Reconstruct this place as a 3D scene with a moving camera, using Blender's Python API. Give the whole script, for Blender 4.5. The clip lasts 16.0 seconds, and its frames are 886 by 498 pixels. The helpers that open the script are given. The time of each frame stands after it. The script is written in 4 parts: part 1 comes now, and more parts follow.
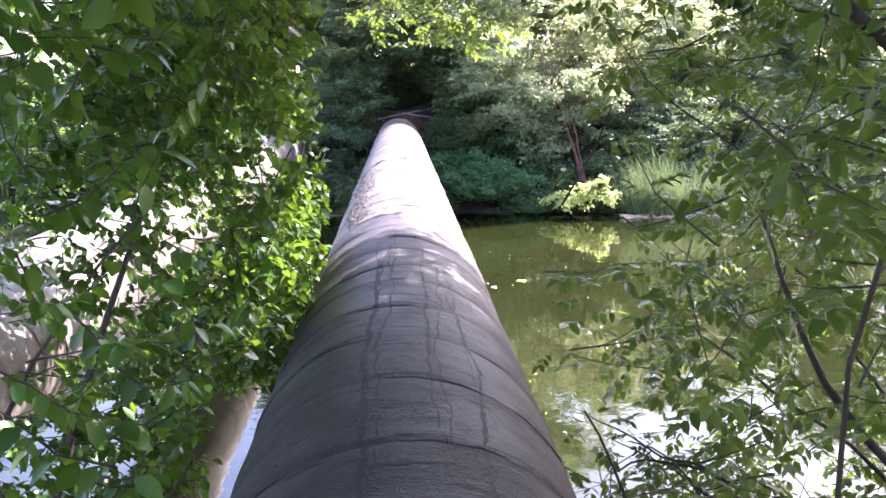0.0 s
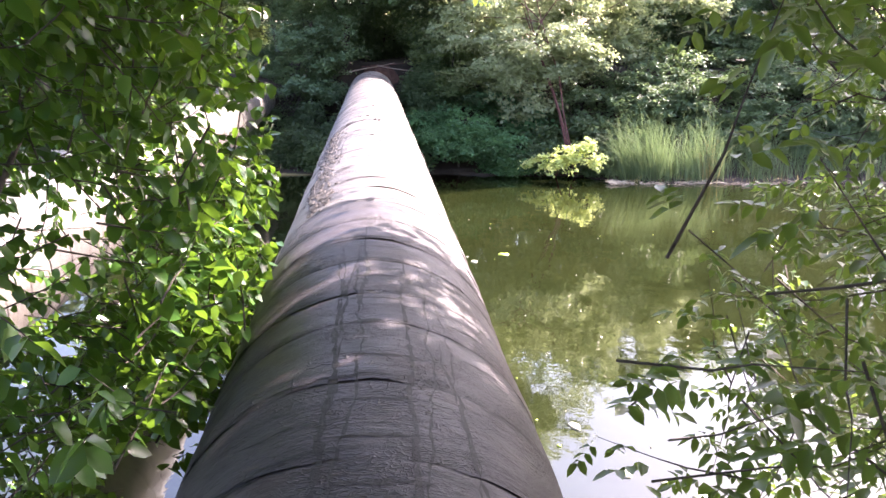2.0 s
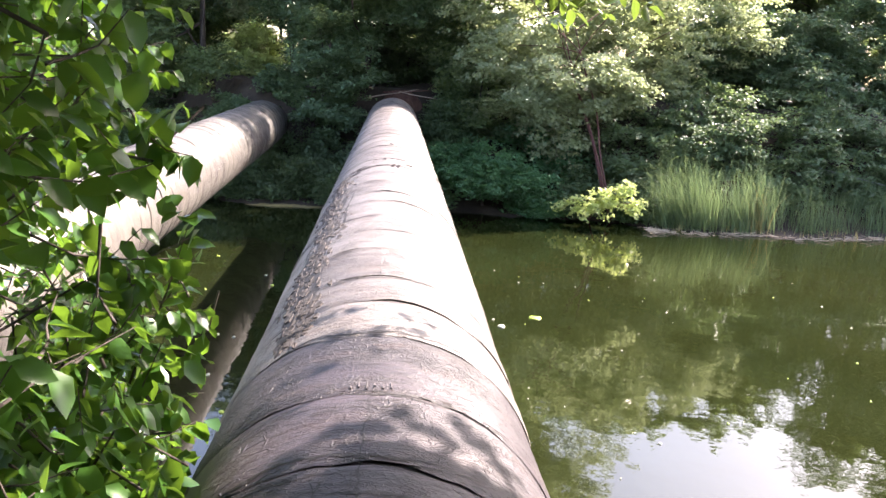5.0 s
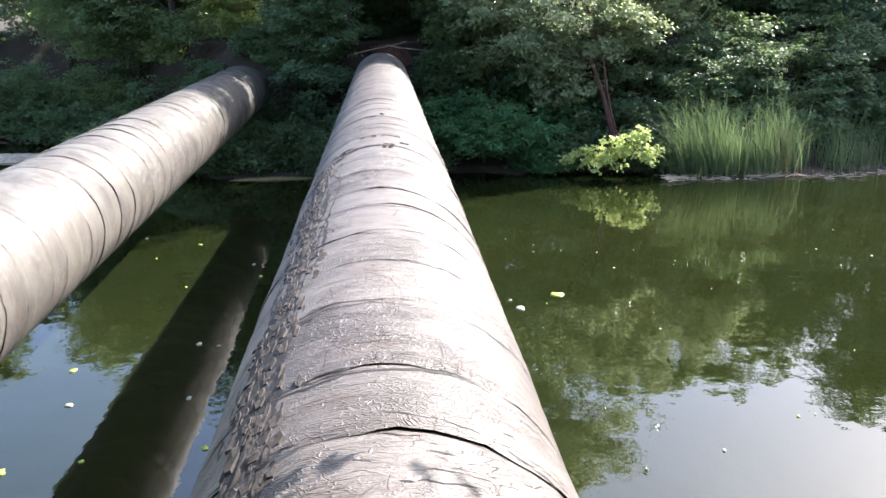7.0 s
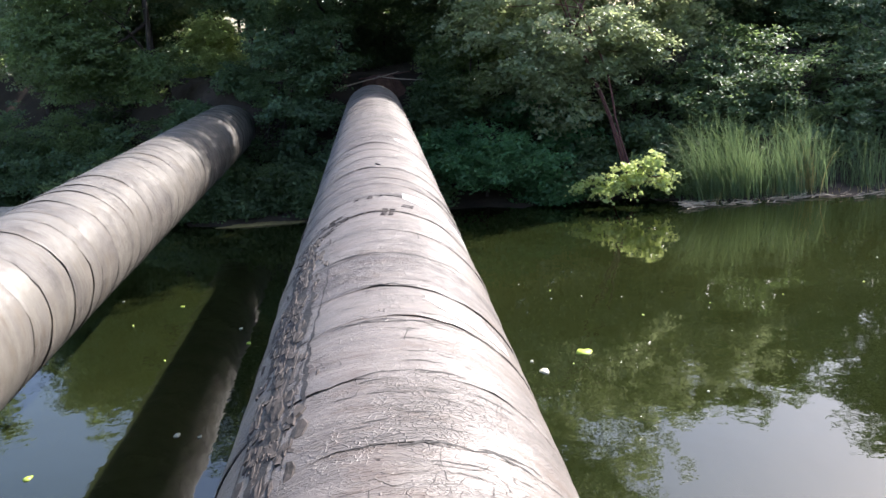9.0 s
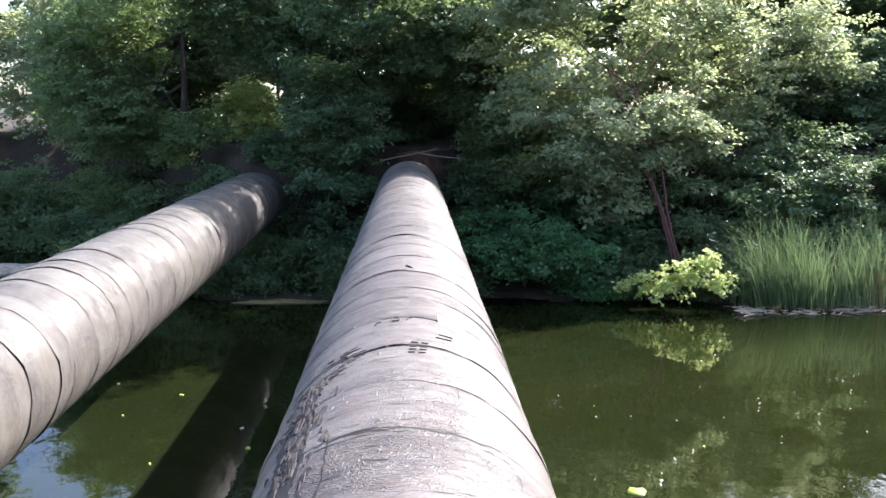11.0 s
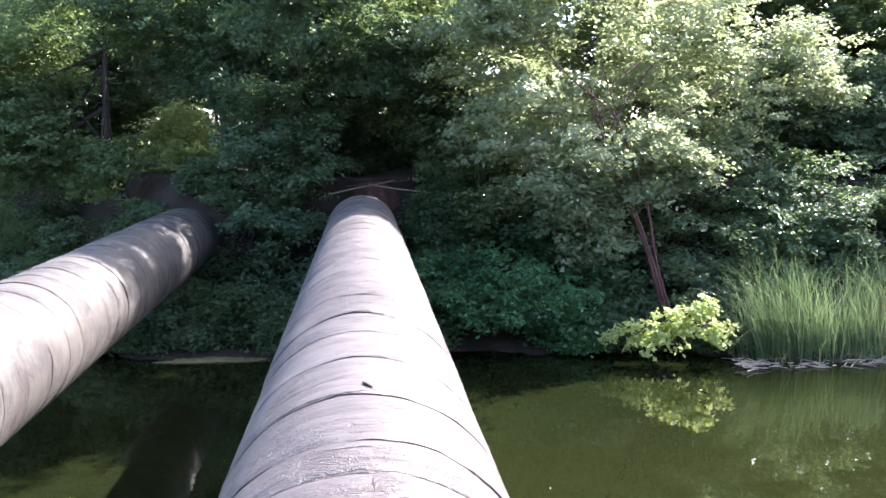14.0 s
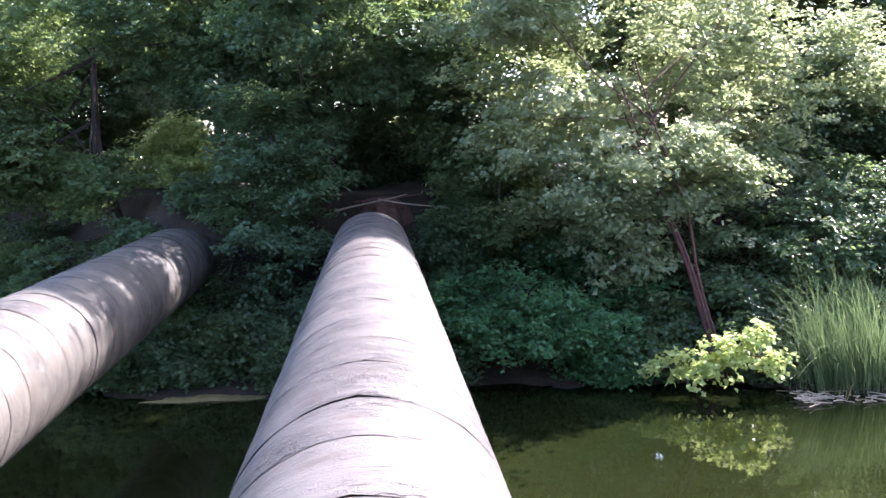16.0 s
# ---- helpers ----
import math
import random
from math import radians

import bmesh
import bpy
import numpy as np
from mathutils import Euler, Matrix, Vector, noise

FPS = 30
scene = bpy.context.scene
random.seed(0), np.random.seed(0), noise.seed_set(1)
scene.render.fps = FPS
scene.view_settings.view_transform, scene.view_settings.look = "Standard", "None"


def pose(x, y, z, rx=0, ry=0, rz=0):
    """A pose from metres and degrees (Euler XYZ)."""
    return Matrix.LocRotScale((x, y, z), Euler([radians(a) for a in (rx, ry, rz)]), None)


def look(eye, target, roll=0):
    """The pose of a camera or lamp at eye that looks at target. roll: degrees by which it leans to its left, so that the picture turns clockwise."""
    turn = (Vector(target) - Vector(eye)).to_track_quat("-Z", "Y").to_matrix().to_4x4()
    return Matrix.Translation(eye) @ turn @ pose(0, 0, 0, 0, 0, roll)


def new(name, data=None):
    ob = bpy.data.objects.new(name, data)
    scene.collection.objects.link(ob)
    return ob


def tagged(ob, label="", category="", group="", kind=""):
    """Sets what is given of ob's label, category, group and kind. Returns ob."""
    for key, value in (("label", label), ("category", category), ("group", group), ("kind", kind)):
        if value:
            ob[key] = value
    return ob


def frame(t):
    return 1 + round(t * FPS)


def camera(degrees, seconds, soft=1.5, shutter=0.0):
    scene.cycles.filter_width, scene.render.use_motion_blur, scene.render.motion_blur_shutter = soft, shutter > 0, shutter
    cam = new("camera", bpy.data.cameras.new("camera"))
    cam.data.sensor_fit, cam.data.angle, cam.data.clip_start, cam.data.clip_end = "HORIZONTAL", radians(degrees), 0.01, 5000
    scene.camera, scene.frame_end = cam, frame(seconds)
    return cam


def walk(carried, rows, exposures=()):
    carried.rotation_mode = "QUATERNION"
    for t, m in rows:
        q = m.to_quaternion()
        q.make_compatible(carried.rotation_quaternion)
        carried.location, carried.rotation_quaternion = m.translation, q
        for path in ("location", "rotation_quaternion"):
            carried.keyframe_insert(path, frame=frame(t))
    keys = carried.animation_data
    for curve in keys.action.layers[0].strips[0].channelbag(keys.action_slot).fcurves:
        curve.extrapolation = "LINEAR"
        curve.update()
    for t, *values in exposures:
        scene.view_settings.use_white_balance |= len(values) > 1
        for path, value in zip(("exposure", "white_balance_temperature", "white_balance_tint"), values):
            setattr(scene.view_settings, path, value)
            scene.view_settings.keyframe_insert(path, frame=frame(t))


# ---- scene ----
# ---- camera and walk ----
cam = camera(57.3, 16.0)
# seconds, x, y, z, yaw, pitch, roll
ROWS = [
    (0, 0.012, 3.259, 1.268, -3.123, -11.446, 0.407),
    (0.5, 0.000, 3.719, 1.264, -2.697, -12.209, 1.893),
    (1, 0.017, 4.164, 1.294, -5.071, -13.276, 1.064),
    (1.5, 0.001, 4.593, 1.275, -5.161, -15.422, -3.151),
    (2, 0.009, 5.038, 1.257, -4.838, -14.666, -1.081),
    (2.5, 0.033, 5.485, 1.330, -5.368, -14.445, -2.342),
    (3, 0.035, 5.943, 1.363, -6.890, -13.783, -0.380),
    (3.5, 0.059, 6.379, 1.390, -5.782, -13.399, -2.025),
    (4, 0.018, 6.813, 1.382, -6.327, -15.915, -3.518),
    (4.5, 0.026, 7.238, 1.333, -1.490, -13.863, -1.881),
    (5, 0.025, 7.648, 1.305, -3.250, -13.071, -3.331),
    (5.2, 0.000, 7.838, 1.335, -3.929, -14.078, -2.846),
    (7.3, 0.055, 9.821, 1.336, -4.131, -16.631, 0.694),
    (7.5, 0.056, 9.985, 1.308, -4.570, -16.499, 0.035),
    (8, -0.009, 10.391, 1.325, -6.331, -19.724, 1.086),
    (8.5, 0.012, 10.816, 1.314, -3.773, -19.692, 1.510),
    (8.7, 0.042, 11.013, 1.343, -5.037, -15.837, 3.023),
    (10.8, 0.037, 12.830, 1.447, -2.980, -13.114, 0.968),
    (11, 0.040, 13.009, 1.419, -2.297, -9.807, -0.121),
    (11.5, -0.006, 13.465, 1.437, -3.842, -5.777, -0.330),
    (12, 0.034, 13.880, 1.381, -4.195, -7.013, -0.585),
    (12.5, 0.005, 14.321, 1.376, -5.492, -8.331, -2.325),
    (13, 0.023, 14.813, 1.331, -4.374, -8.761, 0.547),
    (13.5, 0.048, 15.338, 1.351, -5.303, -7.132, -1.613),
    (14, 0.007, 15.824, 1.386, -5.696, -7.861, -0.152),
    (14.5, 0.039, 16.285, 1.364, -3.597, -9.877, 0.752),
    (15, 0.013, 16.752, 1.371, -7.542, -10.867, -0.384),
    (15.5, 0.020, 17.226, 1.352, -6.016, -8.334, 0.865),
    (16, 0.052, 17.774, 1.379, -4.998, -7.163, 0.643),
]
EXPOSURES = [(0.0, 3.3, 6400, 32.0), (1.5, 3.3, 6700, 32.0), (2.5, 3.08, 6900, 27.0), (3.5, 2.85, 7000, 24.0), (5.0, 2.7, 6900, 22.0), (7.5, 2.0, 6250, 12.0), (8.7, 1.72, 6300, 14.0), (11.0, 2.05, 6100, 15.0), (12.0, 2.13, 6050, 16.0), (12.5, 2.08, 6050, 18.0), (13.0, 2.32, 6000, 19.0), (14.5, 2.48, 6000, 22.0), (16.0, 2.52, 6000, 24.0)]
walk(cam, [(t, pose(x, y, z, 90 + pitch, roll, yaw)) for t, x, y, z, yaw, pitch, roll in ROWS], EXPOSURES)

# ---- world, sun ----
SUN_AZ, SUN_EL = radians(54), radians(42)
SUN = Vector((math.cos(SUN_EL) * math.sin(SUN_AZ), math.cos(SUN_EL) * math.cos(SUN_AZ), math.sin(SUN_EL)))
world = bpy.data.worlds.new("summer_sky")
scene.world = world
world.use_nodes = True
wn = world.node_tree.nodes
sky = wn.new("ShaderNodeTexSky")
sky.sky_type = "NISHITA"
sky.sun_disc = False
sky.sun_elevation, sky.sun_rotation = SUN_EL, SUN_AZ
sky.dust_density, sky.ozone_density = 2.2, 1.2
world.node_tree.links.new(sky.outputs[0], wn["Background"].inputs[0])
wn["Background"].inputs[1].default_value = 0.13
lamp = bpy.data.lights.new("sun", "SUN")
lamp.energy, lamp.angle, lamp.color = 5.0, radians(0.53), (1.0, 0.95, 0.87)
sun = new("sun", lamp)
sun.matrix_world = look(SUN * 60, (0, 0, 0))

WATER = -3.585
R1, R2 = 0.836, 0.82
rng = np.random.default_rng(7)


# ---- materials ----
def material(name):
    m = bpy.data.materials.new(name)
    m.use_nodes = True
    n = m.node_tree.nodes
    return m, n, m.node_tree.links, n["Principled BSDF"]


def node(n, kind, **settings):
    k = n.new("ShaderNode" + kind)
    for key, value in settings.items():
        k.inputs[key.replace("_", " ")].default_value = value
    return k


def ramp(n, stops):
    r = n.new("ShaderNodeValToRGB")
    e = r.color_ramp.elements
    while len(e) < len(stops):
        e.new(0.5)
    for s, (p, c) in zip(e, stops):
        s.position, s.color = p, (*c, 1)
    return r


def mixer(n, l, fac, a, b, blend="MIX"):
    k = n.new("ShaderNodeMix")
    k.data_type, k.blend_type = "RGBA", blend
    for socket, value in ((k.inputs[0], fac), (k.inputs[6], a), (k.inputs[7], b)):
        if isinstance(value, (int, float)):
            socket.default_value = value
        elif isinstance(value, tuple):
            socket.default_value = (*value, 1)
        else:
            l.new(value, socket)
    return k.outputs[2]


def calc(n, l, op, a, b=0.0):
    k = n.new("ShaderNodeMath")
    k.operation = op
    for socket, value in ((k.inputs[0], a), (k.inputs[1], b)):
        if isinstance(value, (int, float)):
            socket.default_value = value
        else:
            l.new(value, socket)
    return k.outputs[0]


def leaf_material(name, dark, light, glow, gloss=0.45, through_share=0.4):
    """Leaf: coloured by island, with light shining through."""
    m, n, l, p = material(name)
    g = n.new("ShaderNodeNewGeometry")
    tone = ramp(n, [(0.0, dark), (0.65, tuple((a + b) / 2 for a, b in zip(dark, light))), (1.0, light)])
    l.new(g.outputs["Random Per Island"], tone.inputs[0])
    tc = n.new("ShaderNodeTexCoord")
    big = node(n, "TexNoise", Scale=0.7, Detail=2.0)
    l.new(tc.outputs["Object"], big.inputs["Vector"])
    col = mixer(n, l, calc(n, l, "MULTIPLY", big.outputs[0], 0.6), tone.outputs[0], light)
    l.new(col, p.inputs["Base Color"])
    p.inputs["Roughness"].default_value = gloss
    p.inputs["IOR"].default_value = 1.4
    t = n.new("ShaderNodeBsdfTranslucent")
    l.new(mixer(n, l, 0.45, col, glow), t.inputs[0])
    mix = n.new("ShaderNodeMixShader")
    mix.inputs[0].default_value = through_share
    l.new(p.outputs[0], mix.inputs[1])
    l.new(t.outputs[0], mix.inputs[2])
    l.new(mix.outputs[0], n["Material Output"].inputs[0])
    return m


LEAF_NEAR = leaf_material("leaf_near", (0.014, 0.050, 0.010), (0.060, 0.150, 0.026), (0.28, 0.48, 0.03), 0.28, 0.34)
LEAF_ASH = leaf_material("leaf_ash", (0.018, 0.048, 0.010), (0.060, 0.125, 0.024), (0.32, 0.46, 0.06), 0.34, 0.34)
LEAF_DARK = leaf_material("leaf_dark", (0.036, 0.080, 0.046), (0.105, 0.160, 0.078), (0.34, 0.46, 0.14), 0.40, 0.42)
LEAF_MID = leaf_material("leaf_mid", (0.058, 0.110, 0.052), (0.16, 0.22, 0.10), (0.50, 0.62, 0.19), 0.28, 0.5)
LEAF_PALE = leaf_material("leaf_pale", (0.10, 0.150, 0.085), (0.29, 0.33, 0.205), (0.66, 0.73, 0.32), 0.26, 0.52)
LEAF_BLUE = leaf_material("leaf_blue", (0.040, 0.125, 0.062), (0.095, 0.21, 0.090), (0.24, 0.46, 0.12), 0.36, 0.42)
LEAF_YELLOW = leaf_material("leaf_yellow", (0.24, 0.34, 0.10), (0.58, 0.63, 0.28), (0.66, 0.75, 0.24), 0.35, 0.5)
REED = leaf_material("reed", (0.020, 0.060, 0.022), (0.21, 0.28, 0.14), (0.24, 0.33, 0.12), 0.33, 0.36)
REED_DRY = leaf_material("reed_dry", (0.26, 0.21, 0.08), (0.45, 0.38, 0.16), (0.46, 0.40, 0.16), 0.6, 0.2)


def bark_material(name, a, b):
    m, n, l, p = material(name)
    tc = n.new("ShaderNodeTexCoord")
    mp = node(n, "Mapping", Scale=(14, 14, 3))
    l.new(tc.outputs["Object"], mp.inputs["Vector"])
    t = node(n, "TexNoise", Scale=2.0, Detail=7.0, Roughness=0.7)
    l.new(mp.outputs[0], t.inputs["Vector"])
    c = ramp(n, [(0.3, a), (0.7, b)])
    l.new(t.outputs[0], c.inputs[0])
    l.new(c.outputs[0], p.inputs["Base Color"])
    p.inputs["Roughness"].default_value = 0.9
    bump = node(n, "Bump", Strength=0.7, Distance=0.02)
    l.new(t.outputs[0], bump.inputs["Height"])
    l.new(bump.outputs[0], p.inputs["Normal"])
    return m


BARK = bark_material("bark", (0.022, 0.016, 0.013), (0.085, 0.064, 0.052))
BARK_RED = bark_material("bark_red", (0.045, 0.016, 0.015), (0.17, 0.072, 0.062))
DRY_WOOD = bark_material("dry_wood", (0.16, 0.11, 0.08), (0.36, 0.28, 0.22))


def felt_material(name, low, high, stain, crack_share, rough=(0.48, 0.30), gloss=0.6):
    """Weathered bitumen felt: mottled grey, crazed with fine cracks, streaked round the pipe."""
    m, n, l, p = material(name)
    uv = n.new("ShaderNodeUVMap")
    info = n.new("ShaderNodeObjectInfo")
    shift = n.new("ShaderNodeVectorMath")
    shift.operation = "ADD"
    l.new(uv.outputs[0], shift.inputs[0])
    cx = n.new("ShaderNodeCombineXYZ")
    l.new(calc(n, l, "MULTIPLY", info.outputs["Random"], 9.0), cx.inputs[2])
    l.new(cx.outputs[0], shift.inputs[1])
    base = shift.outputs[0]
    blot = node(n, "TexNoise", Scale=1.6, Detail=5.0, Roughness=0.6)
    l.new(base, blot.inputs["Vector"])
    mp = node(n, "Mapping", Scale=(1.2, 11.0, 1.0))
    l.new(base, mp.inputs["Vector"])
    streak = node(n, "TexNoise", Scale=1.7, Detail=6.0, Roughness=0.65)
    l.new(mp.outputs[0], streak.inputs["Vector"])
    grain = node(n, "TexNoise", Scale=60.0, Detail=4.0, Roughness=0.7)
    l.new(base, grain.inputs["Vector"])
    tone = calc(n, l, "ADD", calc(n, l, "MULTIPLY", blot.outputs[0], 0.55), calc(n, l, "MULTIPLY", streak.outputs[0], 0.45))
    tone = calc(n, l, "ADD", tone, calc(n, l, "MULTIPLY", calc(n, l, "SUBTRACT", info.outputs["Random"], 0.5), 0.10))
    tone = calc(n, l, "ADD", tone, calc(n, l, "MULTIPLY", calc(n, l, "SUBTRACT", grain.outputs[0], 0.5), 0.25))
    c = ramp(n, [(0.36, low), (0.61, high), (0.8, tuple(min(0.9, k * 1.25) for k in high))])
    l.new(tone, c.inputs[0])
    rust = node(n, "TexNoise", Scale=2.7, Detail=6.0, Roughness=0.7)
    rm = node(n, "Mapping", Location=(5, 3, 2), Scale=(1.0, 3.0, 1.0))
    l.new(base, rm.inputs["Vector"])
    l.new(rm.outputs[0], rust.inputs["Vector"])
    rf = ramp(n, [(0.51, (0, 0, 0)), (0.68, (0.8, 0.8, 0.8))])
    l.new(rust.outputs[0], rf.inputs[0])
    col = mixer(n, l, rf.outputs[0], c.outputs[0], stain)
    # fine crazing
    warp = node(n, "TexNoise", Scale=5.0, Detail=3.0)
    l.new(base, warp.inputs["Vector"])
    wv = n.new("ShaderNodeVectorMath")
    wv.operation = "MULTIPLY_ADD"
    l.new(warp.outputs["Color"], wv.inputs[0])
    wv.inputs[1].default_value = (0.30, 0.16, 0)
    l.new(base, wv.inputs[2])
    vm = node(n, "Mapping", Scale=(7.0, 24.0, 1.0))
    l.new(wv.outputs[0], vm.inputs["Vector"])
    vor = node(n, "TexVoronoi", Scale=1.0)
    vor.feature = "DISTANCE_TO_EDGE"
    l.new(vm.outputs[0], vor.inputs["Vector"])
    vf = node(n, "Mapping", Scale=(26.0, 62.0, 1.0))
    l.new(wv.outputs[0], vf.inputs["Vector"])
    fine = node(n, "TexVoronoi", Scale=1.0)
    fine.feature = "DISTANCE_TO_EDGE"
    l.new(vf.outputs[0], fine.inputs["Vector"])
    mask = node(n, "TexNoise", Scale=2.2, Detail=4.0)
    mm = node(n, "Mapping", Location=(1, 7, 4))
    l.new(base, mm.inputs["Vector"])
    l.new(mm.outputs[0], mask.inputs["Vector"])
    mr = ramp(n, [(crack_share + 0.05, (0, 0, 0)), (crack_share + 0.22, (1, 1, 1))])
    l.new(mask.outputs[0], mr.inputs[0])
    edge = ramp(n, [(0.0, (0.55, 0.55, 0.55)), (0.03, (0, 0, 0))])
    l.new(vor.outputs["Distance"], edge.inputs[0])
    fedge = ramp(n, [(0.0, (0.36, 0.36, 0.36)), (0.12, (0, 0, 0))])
    l.new(fine.outputs["Distance"], fedge.inputs[0])
    fm = ramp(n, [(0.36, (1, 1, 1)), (0.56, (0.15, 0.15, 0.15))])
    l.new(blot.outputs[0], fm.inputs[0])
    crack = calc(n, l, "MAXIMUM", calc(n, l, "MULTIPLY", edge.outputs[0], mr.outputs[0]), calc(n, l, "MULTIPLY", fedge.outputs[0], fm.outputs[0]))
    col = mixer(n, l, calc(n, l, "MULTIPLY", crack, 0.8), col, (0.02, 0.016, 0.016))
    l.new(col, p.inputs["Base Color"])
    rr = ramp(n, [(0.3, (rough[0],) * 3), (0.7, (rough[1],) * 3)])
    l.new(blot.outputs[0], rr.inputs[0])
    l.new(rr.outputs[0], p.inputs["Roughness"])
    p.inputs["Specular IOR Level"].default_value = gloss
    h = calc(n, l, "SUBTRACT", calc(n, l, "ADD", calc(n, l, "MULTIPLY", grain.outputs[0], 0.18), calc(n, l, "MULTIPLY", streak.outputs[0], 0.42)), calc(n, l, "MULTIPLY", crack, 0.65))
    bump = node(n, "Bump", Strength=1.0, Distance=0.019)
    l.new(h, bump.inputs["Height"])
    l.new(bump.outputs[0], p.inputs["Normal"])
    return m


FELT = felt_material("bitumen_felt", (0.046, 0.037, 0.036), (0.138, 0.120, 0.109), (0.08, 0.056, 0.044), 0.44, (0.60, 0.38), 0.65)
# older felt under the near trees, their shade deepened in its colour
FELT_OLD_SHADED = felt_material("bitumen_felt_dark_shaded", (0.008, 0.006, 0.0075), (0.046, 0.036, 0.043), (0.036, 0.022, 0.021), 0.40, (0.62, 0.42), 0.45)
FELT_LEFT = felt_material("bitumen_felt_smooth", (0.055, 0.047, 0.044), (0.132, 0.121, 0.105), (0.09, 0.070, 0.050), 0.54, (0.55, 0.36), 0.6)


def plain_material(name, a, b, scale, rough=0.9, bump_by=0.02, detail=8.0):
    m, n, l, p = material(name)
    tc = n.new("ShaderNodeTexCoord")
    t = node(n, "TexNoise", Scale=scale, Detail=detail, Roughness=0.65)
    l.new(tc.outputs["Object"], t.inputs["Vector"])
    t2 = node(n, "TexNoise", Scale=scale * 7, Detail=5.0)
    l.new(tc.outputs["Object"], t2.inputs["Vector"])
    f = calc(n, l, "ADD", calc(n, l, "MULTIPLY", t.outputs[0], 0.7), calc(n, l, "MULTIPLY", t2.outputs[0], 0.3))
    c = ramp(n, [(0.35, a), (0.65, b)])
    l.new(f, c.inputs[0])
    l.new(c.outputs[0], p.inputs["Base Color"])
    p.inputs["Roughness"].default_value = rough
    k = node(n, "Bump", Strength=0.8, Distance=bump_by)
    l.new(f, k.inputs["Height"])
    l.new(k.outputs[0], p.inputs["Normal"])
    return m


SOIL = plain_material("soil", (0.016, 0.010, 0.006), (0.05, 0.034, 0.022), 1.5, 0.95, 0.05)
RED_SOIL = plain_material("red_soil", (0.06, 0.026, 0.018), (0.17, 0.085, 0.062), 4.0, 0.95, 0.03)
MUD = plain_material("mud", (0.08, 0.062, 0.018), (0.19, 0.15, 0.055), 2.0, 0.7, 0.03)
TAR = plain_material("tar", (0.004, 0.003, 0.003), (0.014, 0.011, 0.011), 20.0, 0.7, 0.01)
LIME = plain_material("whitewash", (0.5, 0.47, 0.46), (0.78, 0.75, 0.74), 9.0, 0.7, 0.004)
LITTER = plain_material("reed_litter", (0.20, 0.15, 0.10), (0.58, 0.47, 0.35), 5.0, 0.9, 0.02)
PALE_LEAF = plain_material("floating_pale", (0.25, 0.25, 0.18), (0.45, 0.44, 0.36), 12.0, 0.5, 0.002)
LIME_LEAF = plain_material("floating_lime", (0.26, 0.36, 0.05), (0.42, 0.5, 0.08), 12.0, 0.5, 0.002)
WIRE = plain_material("wire", (0.10, 0.10, 0.10), (0.2, 0.2, 0.2), 12.0, 0.5, 0.002)


def water_material():
    m, n, l, p = material("pond_water")
    tc = n.new("ShaderNodeTexCoord")
    t = node(n, "TexNoise", Scale=0.12, Detail=3.0)
    l.new(tc.outputs["Object"], t.inputs["Vector"])
    c = ramp(n, [(0.35, (0.0064, 0.0094, 0.0028)), (0.65, (0.0122, 0.0146, 0.0044))])
    l.new(t.outputs[0], c.inputs[0])
    l.new(c.outputs[0], p.inputs["Base Color"])
    p.inputs["Roughness"].default_value = 0.015
    p.inputs["IOR"].default_value = 1.62
    a = node(n, "TexNoise", Scale=0.9, Detail=2.0)
    b = node(n, "TexNoise", Scale=7.0, Detail=2.0)
    for k in (a, b):
        l.new(tc.outputs["Object"], k.inputs["Vector"])
    h = calc(n, l, "ADD", calc(n, l, "MULTIPLY", a.outputs[0], 1.0), calc(n, l, "MULTIPLY", b.outputs[0], 0.09))
    k = node(n, "Bump", Strength=0.35, Distance=0.03)
    l.new(h, k.inputs["Height"])
    l.new(k.outputs[0], p.inputs["Normal"])
    return m


POND = water_material()


# ---- mesh helpers ----
def mesh_from(name, verts, faces, mat, smooth=False, uvs=None):
    """A mesh from numpy arrays; faces all have one count of corners."""
    verts = np.ascontiguousarray(verts, dtype=np.float32)
    faces = np.ascontiguousarray(faces, dtype=np.int32)
    me = bpy.data.meshes.new(name)
    k = faces.shape[1]
    me.vertices.add(len(verts))
    me.vertices.foreach_set("co", verts.ravel())
    me.loops.add(faces.size)
    me.loops.foreach_set("vertex_index", faces.ravel())
    me.polygons.add(len(faces))
    me.polygons.foreach_set("loop_start", np.arange(0, faces.size, k, dtype=np.int32))
    me.polygons.foreach_set("loop_total", np.full(len(faces), k, dtype=np.int32))
    me.polygons.foreach_set("use_smooth", np.full(len(faces), smooth, dtype=bool))
    if uvs is not None:
        layer = me.uv_layers.new(name="UVMap")
        layer.data.foreach_set("uv", np.ascontiguousarray(uvs[faces.ravel()], dtype=np.float32).ravel())
    me.materials.append(mat)
    me.update()
    me.validate()
    return me


def part_mesh(name, me, parent=None, label=""):
    ob = new(name, me)
    if parent is not None:
        ob.parent = parent
    return tagged(ob, label)


def thing(name, at, label, category, group="", kind=""):
    ob = new(name)
    ob.location = at
    ob.empty_display_size = 0.3
    return tagged(ob, label, category, group, kind)


def unit(v):
    return v / np.maximum(np.linalg.norm(v, axis=-1, keepdims=True), 1e-9)


